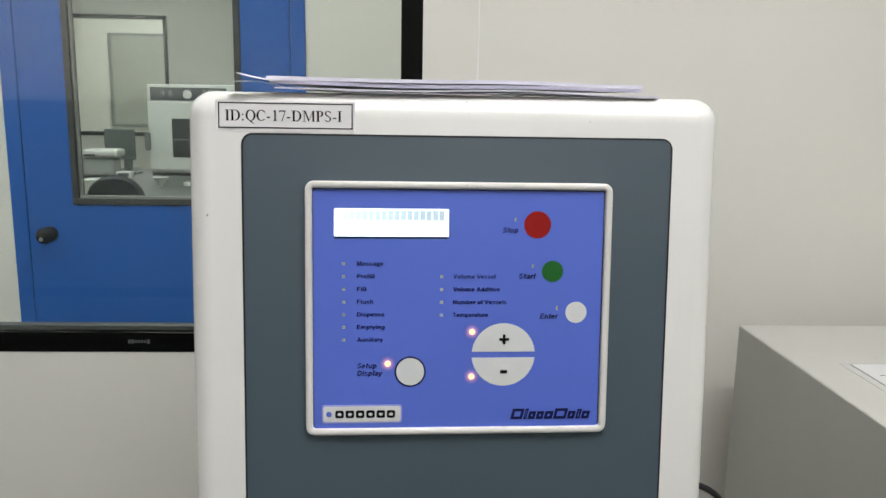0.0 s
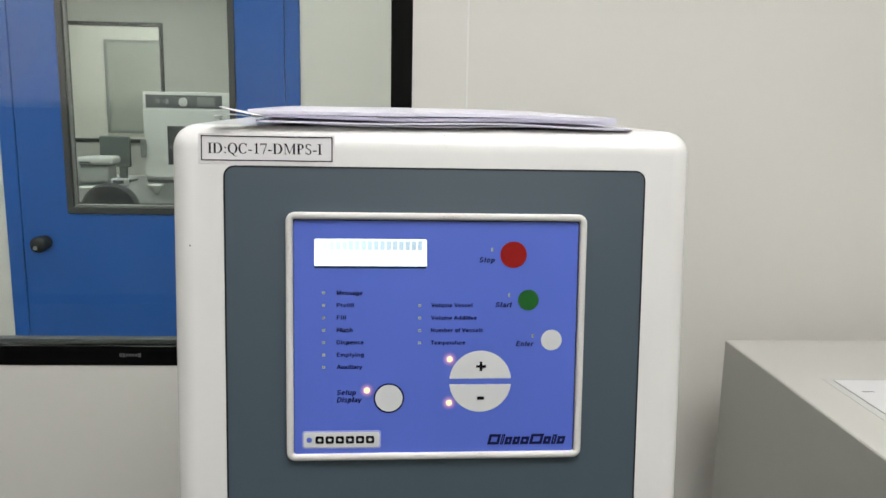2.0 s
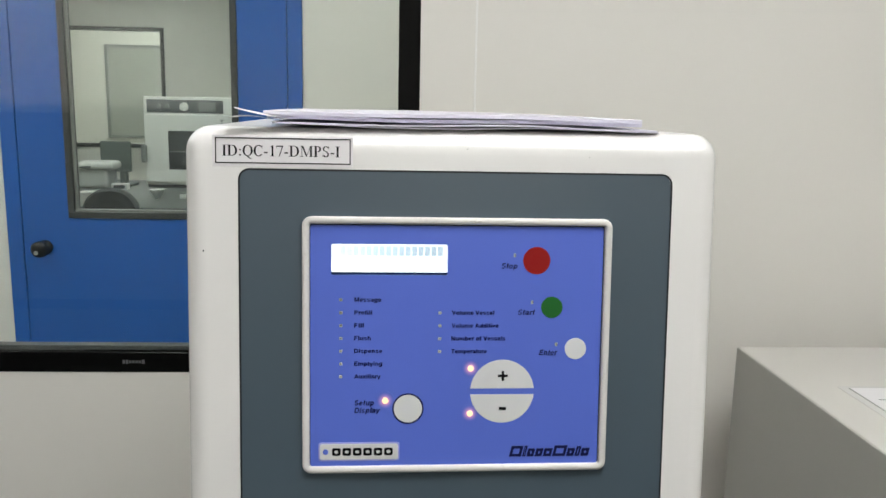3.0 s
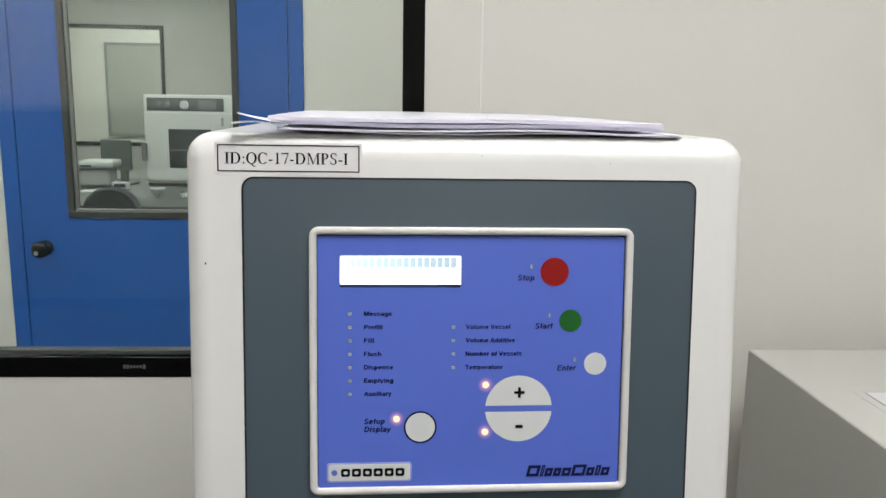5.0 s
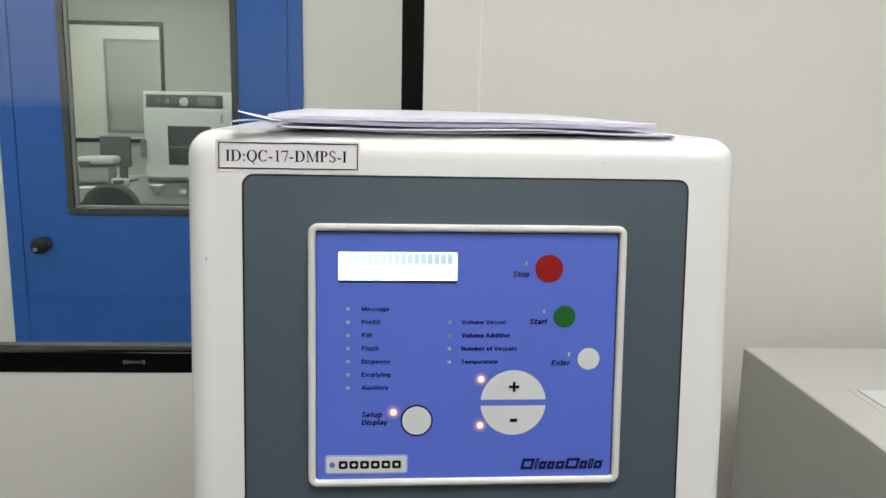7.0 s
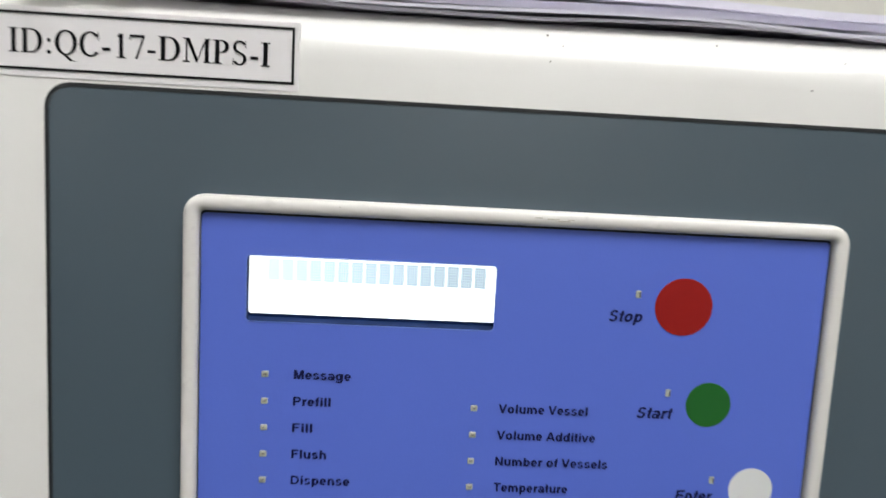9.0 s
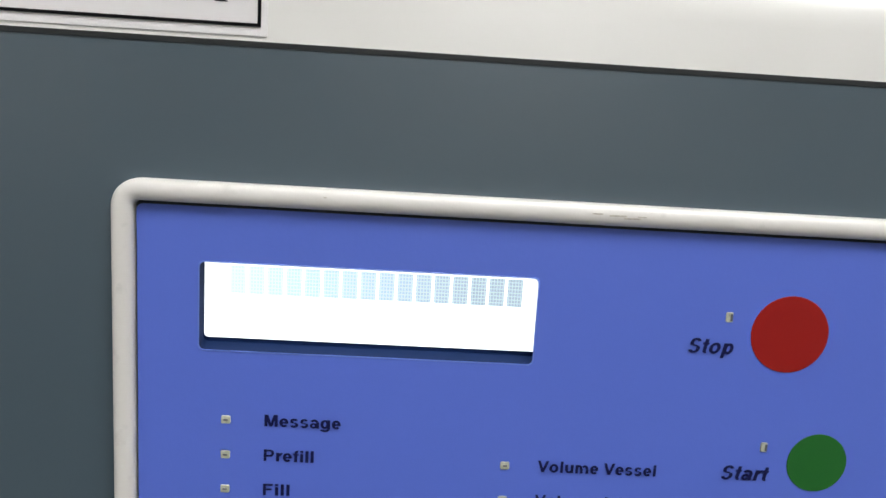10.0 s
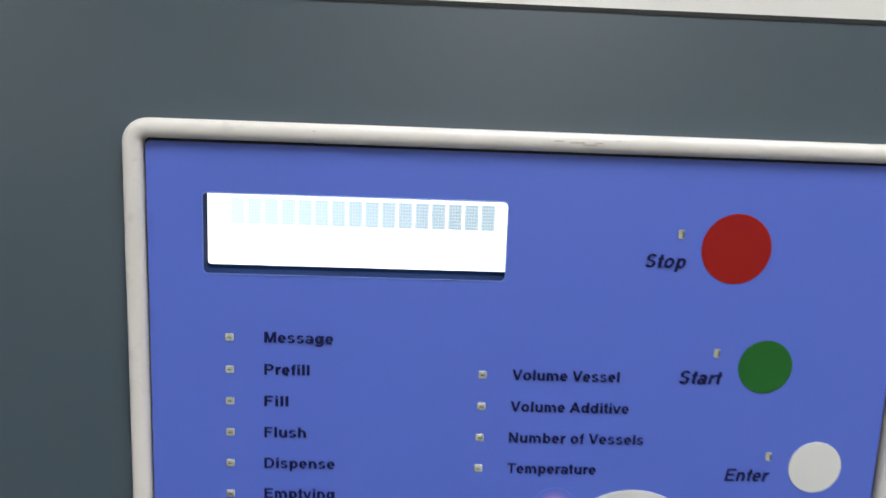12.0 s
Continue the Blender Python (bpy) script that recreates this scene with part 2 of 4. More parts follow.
def lathe(profile, n=24, axis="z", at=(0, 0, 0)):
    """A turned body from (radius, height) pairs."""
    loops = []
    for r, h in profile:
        ring = []
        for i in range(n):
            a = 2 * math.pi * i / n
            c, s = r * math.cos(a), r * math.sin(a)
            ring.append({"z": (at[0] + c, at[1] + s, at[2] + h), "y": (at[0] + c, at[1] + h, at[2] + s)}[axis])
        loops.append(ring)
    return loft(loops, True, True)


def tube(points, r, n=10):
    """A round cord along points."""
    loops = []
    up = Vector((0.13, 0.21, 0.97)).normalized()
    for i, p in enumerate(points):
        d = (Vector(points[min(i + 1, len(points) - 1)]) - Vector(points[max(i - 1, 0)])).normalized()
        a = d.cross(up).normalized()
        b = d.cross(a)
        loops.append([tuple(Vector(p) + r * (math.cos(2 * math.pi * k / n) * a + math.sin(2 * math.pi * k / n) * b)) for k in range(n)])
    return loft(loops, True, True)


def lettering(text, x0, x1, zc, cap, slant=0.0, depth=0.0002):
    """Bold sans-serif words in the plane of the front, built from strokes, fitted between x0 and x1, capitals of height cap about zc."""
    bm = bmesh.new()
    H, X, U = 0.716, 0.53, 0.165                 # capital height, small-letter height and stem width, in ems
    wide = {"M": .83, "P": .66, "F": .60, "D": .72, "E": .65, "A": .72, "V": .66, "N": .72, "T": .61, "S": .66, "m": .89, "r": .39, "f": .33, "t": .33,
            "i": .28, "l": .28, " ": .28, "e": .555, "s": .54, "a": .56, "y": .555, "x": .555, "v": .555}
    faces = []
    pen = 0.0

    def poly(*pts):
        faces.append([(pen + x + slant * z, z) for x, z in pts])

    def bar(xa, xb, za, zb):
        poly((xa, za), (xb, za), (xb, zb), (xa, zb))

    def stem(x, z0, z1, w=U):
        bar(x, x + w, z0, z1)

    def arc(cx, cz, rx, rz, a0=0, a1=360, tx=U, tz=0.13):
        n = max(6, int(abs(a1 - a0) / 15))
        for i in range(n):
            a, b = (radians(a0 + (a1 - a0) * k / n) for k in (i, i + 1))
            poly((cx + rx * math.cos(a), cz + rz * math.sin(a)), (cx + rx * math.cos(b), cz + rz * math.sin(b)),
                 (cx + (rx - tx) * math.cos(b), cz + (rz - tz) * math.sin(b)), (cx + (rx - tx) * math.cos(a), cz + (rz - tz) * math.sin(a)))

    def bowl(cx, rx=0.24):
        arc(cx, X / 2, rx, X / 2 + 0.01)

    def wedge(w, top, foot):
        """Two slanting limbs that meet below."""
        poly((0, top), (foot, top), (w / 2 + foot * 0.5, 0), (w / 2 - foot * 0.5, 0))
        poly((w - foot, top), (w, top), (w / 2 + foot * 0.5, 0), (w / 2 - foot * 0.5, 0))

    def curl(cx, top, rx):
        """The double curve of an S."""
        r = top * 0.29
        arc(cx, top - r, rx * 0.94, r + 0.01, 20, 225, U, 0.11)
        arc(cx, r, rx, r + 0.01, -160, 45, U, 0.11)
        poly((cx - rx * 0.80, top - r * 1.35), (cx - rx * 0.35, top - r * 1.82), (cx + rx * 0.80, r * 1.35), (cx + rx * 0.35, r * 1.86))

    for c in text:
        if c in "PFDE":
            stem(.07, 0, H, .15)
        if c == "P":
            arc(.40, .495, .225, .221, -90, 90, .15, .12)
            bar(.2, .40, .596, H)
            bar(.2, .40, .274, .394)
        elif c == "D":
            arc(.35, H / 2, .325, H / 2, -90, 90, .15, .12)
            bar(.2, .35, .596, H)
            bar(.2, .35, 0, .12)
        elif c in "EF":
            bar(.2, .60 if c == "E" else .56, .596, H)
            bar(.2, .56 if c == "E" else .50, .31, .43)
            if c == "E":
                bar(.2, .62, 0, .12)
        elif c == "T":
            bar(.02, .59, .596, H)
            stem(.23, 0, .6, .15)
        elif c == "V":
            wedge(.66, H, .16)
        elif c == "A":
            poly((0, 0), (.155, 0), (.44, H), (.28, H))
            poly((.565, 0), (.72, 0), (.44, H), (.28, H))
            bar(.17, .55, .15, .265)
        elif c == "M":
            stem(.07, 0, H)
            stem(.62, 0, H)
            poly((.07, H), (.27, H), (.48, 0), (.35, 0))
            poly((.56, H), (.76, H), (.48, 0), (.35, 0))
        elif c == "N":
            stem(.07, 0, H)
            stem(.51, 0, H)
            poly((.07, H), (.22, H), (.65, 0), (.50, 0))
        elif c == "S":
            curl(.33, H, .27)
        elif c == "s":
            curl(.27, X, .225)
        elif c in "il":
            stem(.07, 0, H if c == "l" else X)
            if c == "i":
                stem(.07, .595, H)
        elif c == "o":
            bowl(.305, .265)
        elif c == "e":
            arc(.28, X / 2, .24, X / 2 + .01, 0, 318)
            bar(.12, .515, .215, .31)
        elif c == "a":
            arc(.235, .155, .195, .165, 0, 360, .13, .10)
            stem(.365, 0, .36)
            arc(.27, .36, .235, .18, 0, 160)
        elif c in "gd":
            bowl(.28)
            stem(.40, -.04 if c == "g" else 0, X if c == "g" else H)
            if c == "g":
                arc(.285, -.04, .255, .165, 190, 360)
        elif c in "bp":
            stem(.07, 0 if c == "b" else -.2, H if c == "b" else X)
            bowl(.33)
        elif c in "nh":
            stem(.07, 0, X if c == "n" else H)
            arc(.305, .295, .235, .245, 0, 150)
            stem(.40, 0, .30)
        elif c == "m":
            stem(.07, 0, X)
            for x in (.275, .615):
                arc(x, .295, .205, .245, 0, 150)
                stem(x + .065, 0, .30)
        elif c == "u":
            stem(.07, .225, X)
            arc(.305, .235, .235, .245, 180, 330)
            stem(.40, 0, X)
        elif c == "r":
            stem(.07, 0, X)
            arc(.345, .30, .21, .24, 70, 165)
        elif c == "f":
            stem(.09, 0, .56)
            arc(.27, .55, .18, .175, 75, 180)
            bar(.01, .32, .42, .52)
        elif c == "t":
            stem(.09, .14, .69)
            arc(.26, .15, .17, .16, 180, 285)
            bar(.01, .31, .42, .52)
        elif c == "v":
            wedge(.555, X, .15)
        elif c == "x":
            poly((0, X), (.165, X), (.555, 0), (.39, 0))
            poly((.39, X), (.555, X), (.165, 0), (0, 0))
        elif c == "y":
            poly((0, X), (.15, X), (.34, .02), (.21, -.02))
            poly((.405, X), (.555, X), (.33, -.09), (.20, -.06))
            arc(.13, -.04, .20, .16, 270, 345)
        pen += wide.get(c, .61)
    lo = min(x for f in faces for x, z in f)
    hi = max(x for f in faces for x, z in f)
    for k, f in enumerate(faces):
        bm.faces.new([bm.verts.new((x0 + (x - lo) / (hi - lo) * (x1 - x0), -depth - 4e-7 * k, zc - cap / 2 + z / H * cap)) for x, z in f])
    return bm


def serif_letters(text, x0, x1, base, cap, depth):
    """Roman capitals with thick stems, thin bars and serifs, built from strokes."""
    bm = bmesh.new()
    wide = {"I": 0.50, "D": 1.09, ":": 0.42, "Q": 1.09, "C": 1.0, "-": 0.50, "1": 0.755, "7": 0.755, "M": 1.34, "P": 0.84, "S": 0.84}
    total = sum(wide[c] for c in text)
    sx = (x1 - x0) / total
    pen = 0.0
    level = [depth]

    def poly(pts):
        level[0] += 0.0000004
        bm.faces.new([bm.verts.new((x0 + (pen + x) * sx, -level[0], base + z * cap)) for x, z in pts])

    def bar(xa, xb, za, zb):
        poly([(xa, za), (xb, za), (xb, zb), (xa, zb)])

    def stem(xc, w=0.20, serif=0.21):
        bar(xc - w / 2, xc + w / 2, 0, 1)
        bar(xc - serif, xc + serif, 0, 0.05)
        bar(xc - serif, xc + serif, 0.95, 1)

    def arc(cx, cz, rx, rz, thick, thin, a0, a1, n=18):
        for i in range(n):
            a, b = (radians(a0 + (a1 - a0) * k / n) for k in (i, i + 1))
            poly([(cx + rx * math.cos(a), cz + rz * math.sin(a)), (cx + rx * math.cos(b), cz + rz * math.sin(b)),
                  (cx + (rx - thick) * math.cos(b), cz + (rz - thin) * math.sin(b)), (cx + (rx - thick) * math.cos(a), cz + (rz - thin) * math.sin(a))])

    for c in text:
        if c == "I":
            stem(0.25)
        elif c == "D":
            stem(0.25)
            bar(0.25, 0.52, 0.94, 1)
            bar(0.25, 0.52, 0, 0.06)
            arc(0.52, 0.5, 0.50, 0.5, 0.20, 0.065, -90, 90)
        elif c == "P":
            stem(0.25)
            bar(0.25, 0.45, 0.94, 1)
            bar(0.25, 0.45, 0.46, 0.505)
            arc(0.45, 0.73, 0.33, 0.27, 0.185, 0.065, -90, 90)
        elif c == "M":
            bar(0.18, 0.245, 0, 1)
            bar(0.05, 0.36, 0, 0.05)
            bar(0.05, 0.24, 0.95, 1)
            bar(1.03, 1.21, 0, 1)
            bar(0.97, 1.30, 0, 0.05)
            bar(1.05, 1.30, 0.95, 1)
            poly([(0.19, 1), (0.35, 1), (0.72, 0.13), (0.64, 0.0)])
            poly([(1.05, 1), (1.12, 1), (0.68, 0.0), (0.64, 0.0)])
        elif c in "QC":
            if c == "Q":
                arc(0.545, 0.5, 0.50, 0.52, 0.20, 0.065, 0, 360, 32)
                poly([(0.40, 0.02), (0.56, 0.02), (0.80, -0.20), (1.02, -0.25), (0.70, -0.25)])
            else:
                arc(0.53, 0.5, 0.49, 0.52, 0.20, 0.065, 42, 318, 28)
                bar(0.86, 0.90, 0.66, 1.0)
        elif c == "S":
            arc(0.42, 0.755, 0.30, 0.265, 0.14, 0.07, 25, 250)
            arc(0.42, 0.255, 0.31, 0.275, 0.15, 0.07, -155, 70)
            poly([(0.22, 0.66), (0.30, 0.52), (0.62, 0.36), (0.55, 0.50)])
            bar(0.67, 0.70, 0.72, 1.0)
            bar(0.11, 0.14, 0.0, 0.30)
        elif c == "1":
            bar(0.31, 0.48, 0, 1)
            poly([(0.17, 0.86), (0.33, 0.88), (0.40, 1.0), (0.36, 1.0)])
            bar(0.19, 0.60, 0, 0.05)
        elif c == "7":
            bar(0.06, 0.68, 0.88, 0.99)
            bar(0.03, 0.07, 0.76, 0.99)
            poly([(0.60, 0.9), (0.68, 0.9), (0.36, 0), (0.26, 0)])
        elif c == "-":
            bar(0.06, 0.42, 0.27, 0.39)
        elif c == ":":
            for z in (0.08, 0.56):
                arc(0.21, z, 0.085, 0.085, 0.084, 0.084, 0, 360, 12)
        pen += wide[c]
    return bm


# ---- the setting ----


def shell(name, boxes, material, kind="structure", label="", category=""):
    bm = bmesh.new()
    for b in boxes:
        block(*b, bm=bm)
    ob = part(name, bm, material)
    return tagged(ob, label, category, "", kind)


WY = 0.72                                    # face of the window wall
XW, XE, YS, HC = -4.1, 2.4, -4.2, 2.6
WX0, WX1, WZ0, WZ1 = -1.9, -0.0095, 1.084, 2.15      # outer edges of the black window frame
shell("floor", [(-4.2, XE + 0.1, YS - 0.1, 8.2, -0.1, 0.0)], M_FLOOR, label="grey epoxy floor running through the rooms", category="floor")
shell("ceiling", [(-4.2, XE + 0.1, YS - 0.1, 8.2, HC, HC + 0.1)], M_CEIL, label="plain white panel ceiling", category="ceiling")
shell("wall_north", [(XW, WX0, WY, WY + 0.05, 0, HC), (WX1, XE, WY, WY + 0.05, 0, HC), (WX0, WX1, WY, WY + 0.05, 0, WZ0), (WX0, WX1, WY, WY + 0.05, WZ1, HC)],
      M_WALL, label="smooth off-white clean-room wall panels with a window opening", category="wall")
shell("wall_south", [(XW, XE, YS - 0.1, YS, 0, HC)], M_WALL, label="smooth off-white wall", category="wall")
shell("wall_west", [(XW - 0.1, XW, YS, WY, 0, HC)], M_WALL, label="smooth off-white wall", category="wall")
shell("wall_east", [(XE, XE + 0.1, YS, 3.0, 0, HC)], M_WALL, label="smooth off-white wall", category="wall")
bm = block(0.0672, 0.0702, WY - 0.0012, WY, 0.0, HC, 0.0005)
tagged(part("trim", bm, M_JOINT), "white sealant joint between two wall panels", "joint", kind="structure")

# hall behind the window: its far wall holds the blue door
DY = 2.5
DX0, DX1 = -1.455, -0.393
DZ = 2.12
shell("wall_hall", [(-4.1, DX0, DY, DY + 0.06, 0, HC), (DX1, XE, DY, DY + 0.06, 0, HC), (DX0, DX1, DY, DY + 0.06, DZ, HC)], M_WALL,
      label="off-white hall wall around a blue door", category="wall")
shell("wall_hall_west", [(-4.2, -4.1, WY + 0.05, 8.1, 0, HC)], M_WALL, label="smooth off-white wall", category="wall")
shell("wall_lab_east", [(0.6, 0.7, DY + 0.06, 8.1, 0, HC)], M_WALL, label="smooth off-white wall", category="wall")
shell("wall_lab_north", [(-4.1, -2.95, 5.9, 5.96, 0, HC), (-1.853, 0.6, 5.9, 5.96, 0, HC), (-2.95, -1.853, 5.9, 5.96, 0, 1.117), (-2.95, -1.853, 5.9, 5.96, 2.02, HC)],
      M_WALL, label="off-white laboratory wall with a window opening", category="wall")
shell("wall_far", [(-4.1, 0.6, 8.1, 8.2, 0, HC)], M_WALL, label="plain white wall of the last room", category="wall")


def window_frame(name, x0, x1, z0, z1, y0, y1, w, material, label):
    ob = thing(name, ((x0 + x1) / 2, (y0 + y1) / 2, z0), label, "window", kind="structure")
    for a in ((x0, x1, y0, y1, z0, z0 + w), (x0, x1, y0, y1, z1 - w, z1), (x0, x0 + w, y0, y1, z0 + w, z1 - w), (x1 - w, x1, y0, y1, z0 + w, z1 - w)):
        part("window_frame", block(*a, 0.0015), material, ob, "glossy black frame bar")
    pane = part("pane", block(x0 + w, x1 - w, y0 + 0.006, y0 + 0.011, z0 + w, z1 - w), M_GLASS, ob, "clear glass pane")
    pane.visible_shadow = False
    return ob


win = window_frame("window_1", WX0, WX1, WZ0, WZ1, WY - 0.002, WY + 0.034, 0.0305, M_FRAME, "wide fixed window with a glossy black frame and clear glass")
# thin dark grey strip behind the pane, just above the lower bar
part("lower_strip", block(WX0 + 0.0305, WX1 - 0.0305, WY + 0.012, WY + 0.030, WZ0 + 0.0305, WZ0 + 0.0375, 0.001), M_GASKET, win, "thin dark grey strip above the lower frame bar")
# maker's mark on the lower frame bar, as plain strokes
for i in range(7):
    w = 0.0034 if i < 6 else 0.0040
    h = (0.0056, 0.0064, 0.0038, 0.0038, 0.0038, 0.0038, 0.0066)[i]
    x = -0.4412 + i * 0.0046
    part("mark", block(x, x + w, WY - 0.0024, WY - 0.0019, 1.1005 - h / 2, 1.1005 + h / 2), M_LOGO, win, "small grey maker's mark")


def blue_door():
    d = thing("door_1", ((DX0 + DX1) / 2, DY, 0), "closed blue painted metal door with a tall glazed panel", "door", kind="structure")
    lx0, lx1 = -1.399, -0.448
    for a in ((DX0, lx0 - 0.003, DY - 0.012, DY + 0.07, 0, DZ), (lx1 + 0.003, DX1, DY - 0.012, DY + 0.07, 0, DZ), (lx0 - 0.003, lx1 + 0.003, DY - 0.012, DY + 0.07, 2.06, DZ)):
        part("jamb", block(*a, 0.002), M_DOOR, d)
    part("stop", block(lx0 - 0.004, lx1 + 0.004, DY + 0.012, DY + 0.016, 0.01, 0.9), M_DOORGAP, d)
    gx0, gx1, gz0, gz1 = -1.236, -0.6207, 1.055, 1.93
    y0, y1 = DY - 0.008, DY + 0.04
    bm = bmesh.new()
    for a in ((lx0, gx0, y0, y1, 0.01, 2.057), (gx1, lx1, y0, y1, 0.01, 2.057), (gx0, gx1, y0, y1, 0.01, gz0), (gx0, gx1, y0, y1, gz1, 2.057)):
        block(*a, bm=bm)
    part("leaf", bm, M_DOOR, d)
    w = 0.024
    for a in ((gx0, gx1, gz0, gz0 + w), (gx0, gx1, gz1 - w, gz1), (gx0, gx0 + w, gz0 + w, gz1 - w), (gx1 - w, gx1, gz0 + w, gz1 - w)):
        part("window_frame", block(a[0], a[1], y0 - 0.006, y1 + 0.006, a[2], a[3], 0.003), M_GASKET, d, "dark grey glazing frame")
    b = 0.009
    for a in ((gx0 + w, gx1 - w, gz0 + w, gz0 + w + b), (gx0 + w, gx0 + w + b, gz0 + w + b, gz1 - w)):
        part("glazing_bead", block(a[0], a[1], y0 + 0.004, DY + 0.011, a[2], a[3], 0.002), M_BEAD, d, "lighter grey glazing bead")
    p = part("pane", block(gx0 + w, gx1 - w, DY + 0.012, DY + 0.018, gz0 + w, gz1 - w), M_GLASS, d, "clear glass pane")
    p.visible_shadow = False
    k = part("handle", lathe([(0.026, 0.0), (0.027, -0.006), (0.012, -0.009), (0.011, -0.028), (0.022, -0.034), (0.030, -0.046), (0.029, -0.060), (0.020, -0.068), (0.001, -0.070)],
                             28, "y", (-1.324, y0, 0.948)), M_KNOB, d, "round black knob", smooth=True)
    part("keyhole", lathe([(0.0075, 0), (0.0075, -0.002), (0.001, -0.0022)], 14, "y", (-1.330, y0 - 0.0695, 0.938)), M_STEEL, k, "small steel lock core")


blue_door()


def ceiling_lamp(x, y, material, w=1.15, d=0.56):
    ob = thing("ceiling_light", (x, y, HC), "flush white LED ceiling panel, lit, out of view", "ceiling light", "ceiling lights")
    z = HC - 0.012
    for a in ((-w / 2 - 0.02, w / 2 + 0.02, -d / 2 - 0.02, -d / 2), (-w / 2 - 0.02, w / 2 + 0.02, d / 2, d / 2 + 0.02), (-w / 2 - 0.02, -w / 2, -d / 2, d / 2), (w / 2, w / 2 + 0.02, -d / 2, d / 2)):
        part("frame", block(x + a[0], x + a[1], y + a[2], y + a[3], z, HC), M_STEEL, ob)
    part("diffuser", block(x - w / 2, x + w / 2, y - d / 2, y + d / 2, z + 0.002, HC - 0.002), material, ob, "glowing white diffuser")


M_LAMP_MAIN = glow("lamp_main", (0.975, 0.98, 0.975), LAMP_MAIN)
M_LAMP_NEAR = glow("lamp_near", (0.975, 0.98, 0.975), LAMP_NEAR)
M_LAMP_BACK = glow("lamp_back", (0.975, 0.98, 0.975), LAMP_BACK)
M_LAMP_HALL = glow("lamp_hall", (0.97, 1.0, 0.95), LAMP_HALL)
M_LAMP_LAB = glow("lamp_lab", (0.95, 1.0, 0.95), LAMP_LAB)
M_LAMP_FAR = glow("lamp_far", (1.0, 1.0, 0.96), LAMP_FAR)
# unseen panels added to brighten the front panel's sheen and the window's reflections
ceiling_lamp(0.6, -3.4, M_LAMP_BACK)
ceiling_lamp(-3.0, -3.7, M_LAMP_BACK)
ceiling_lamp(0.35, -0.52, M_LAMP_NEAR)
ceiling_lamp(-1.8, -0.8, M_LAMP_MAIN, 0.59, 0.59)
for x in (-2.2, -0.4):
    ceiling_lamp(x, 1.55, M_LAMP_HALL)
for x, y in ((-2.2, 3.9), (-0.6, 3.9)):
    ceiling_lamp(x, y, M_LAMP_LAB)
ceiling_lamp(-2.3, 7.0, M_LAMP_FAR)

# ---- unseen cupboards added along the opposite wall, to shape reflections in window and front panel ----


def cupboard(x):
    c = thing("mirrored_cupboard", (x, YS + 0.24, 0), "unseen grey cupboard with a pale top, added to shape reflections", "cupboard", "cupboards along the wall")
    y0, y1 = YS + 0.01, YS + 0.45
    part("body", block(x - 0.448, x + 0.448, y0, y1, 0.08, 1.385, 0.004), M_CUPBOARD, c)
    part("plinth", block(x - 0.44, x + 0.44, y0, y1 - 0.04, 0, 0.08), M_OVENDARK, c)
    part("top", block(x - 0.45, x + 0.45, y0, y1 + 0.015, 1.385, 1.43, 0.004), M_CEIL, c, "pale top board")
    for k in (-1, 1):
        d = part("door", block(x + min(0.004 * k, 0.442 * k), x + max(0.004 * k, 0.442 * k), y1, y1 + 0.018, 0.10, 1.378, 0.003), M_CUPBOARD, c)
        part("handle", block(x + 0.05 * k - 0.008, x + 0.05 * k + 0.008, y1 + 0.018, y1 + 0.04, 0.80, 0.94, 0.004), M_STEEL, d)


for i in range(7):
    cupboard(-3.6 + 0.905 * i)

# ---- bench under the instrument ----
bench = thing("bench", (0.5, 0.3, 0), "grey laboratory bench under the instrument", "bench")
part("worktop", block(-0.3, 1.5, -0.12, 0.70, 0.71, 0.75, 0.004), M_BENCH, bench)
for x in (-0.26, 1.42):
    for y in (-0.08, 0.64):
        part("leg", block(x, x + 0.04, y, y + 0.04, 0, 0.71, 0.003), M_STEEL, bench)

# ---- the instrument ----
INST = thing("media_dispenser", (0, 0.2, 0.75), "white laboratory media dispenser with slate-grey front and blue keypad", "lab instrument", rz=YAW)
SX0, SX1, STOP = -0.1502, 0.1484, 0.0478     # sides and top of the shell, in front coordinates


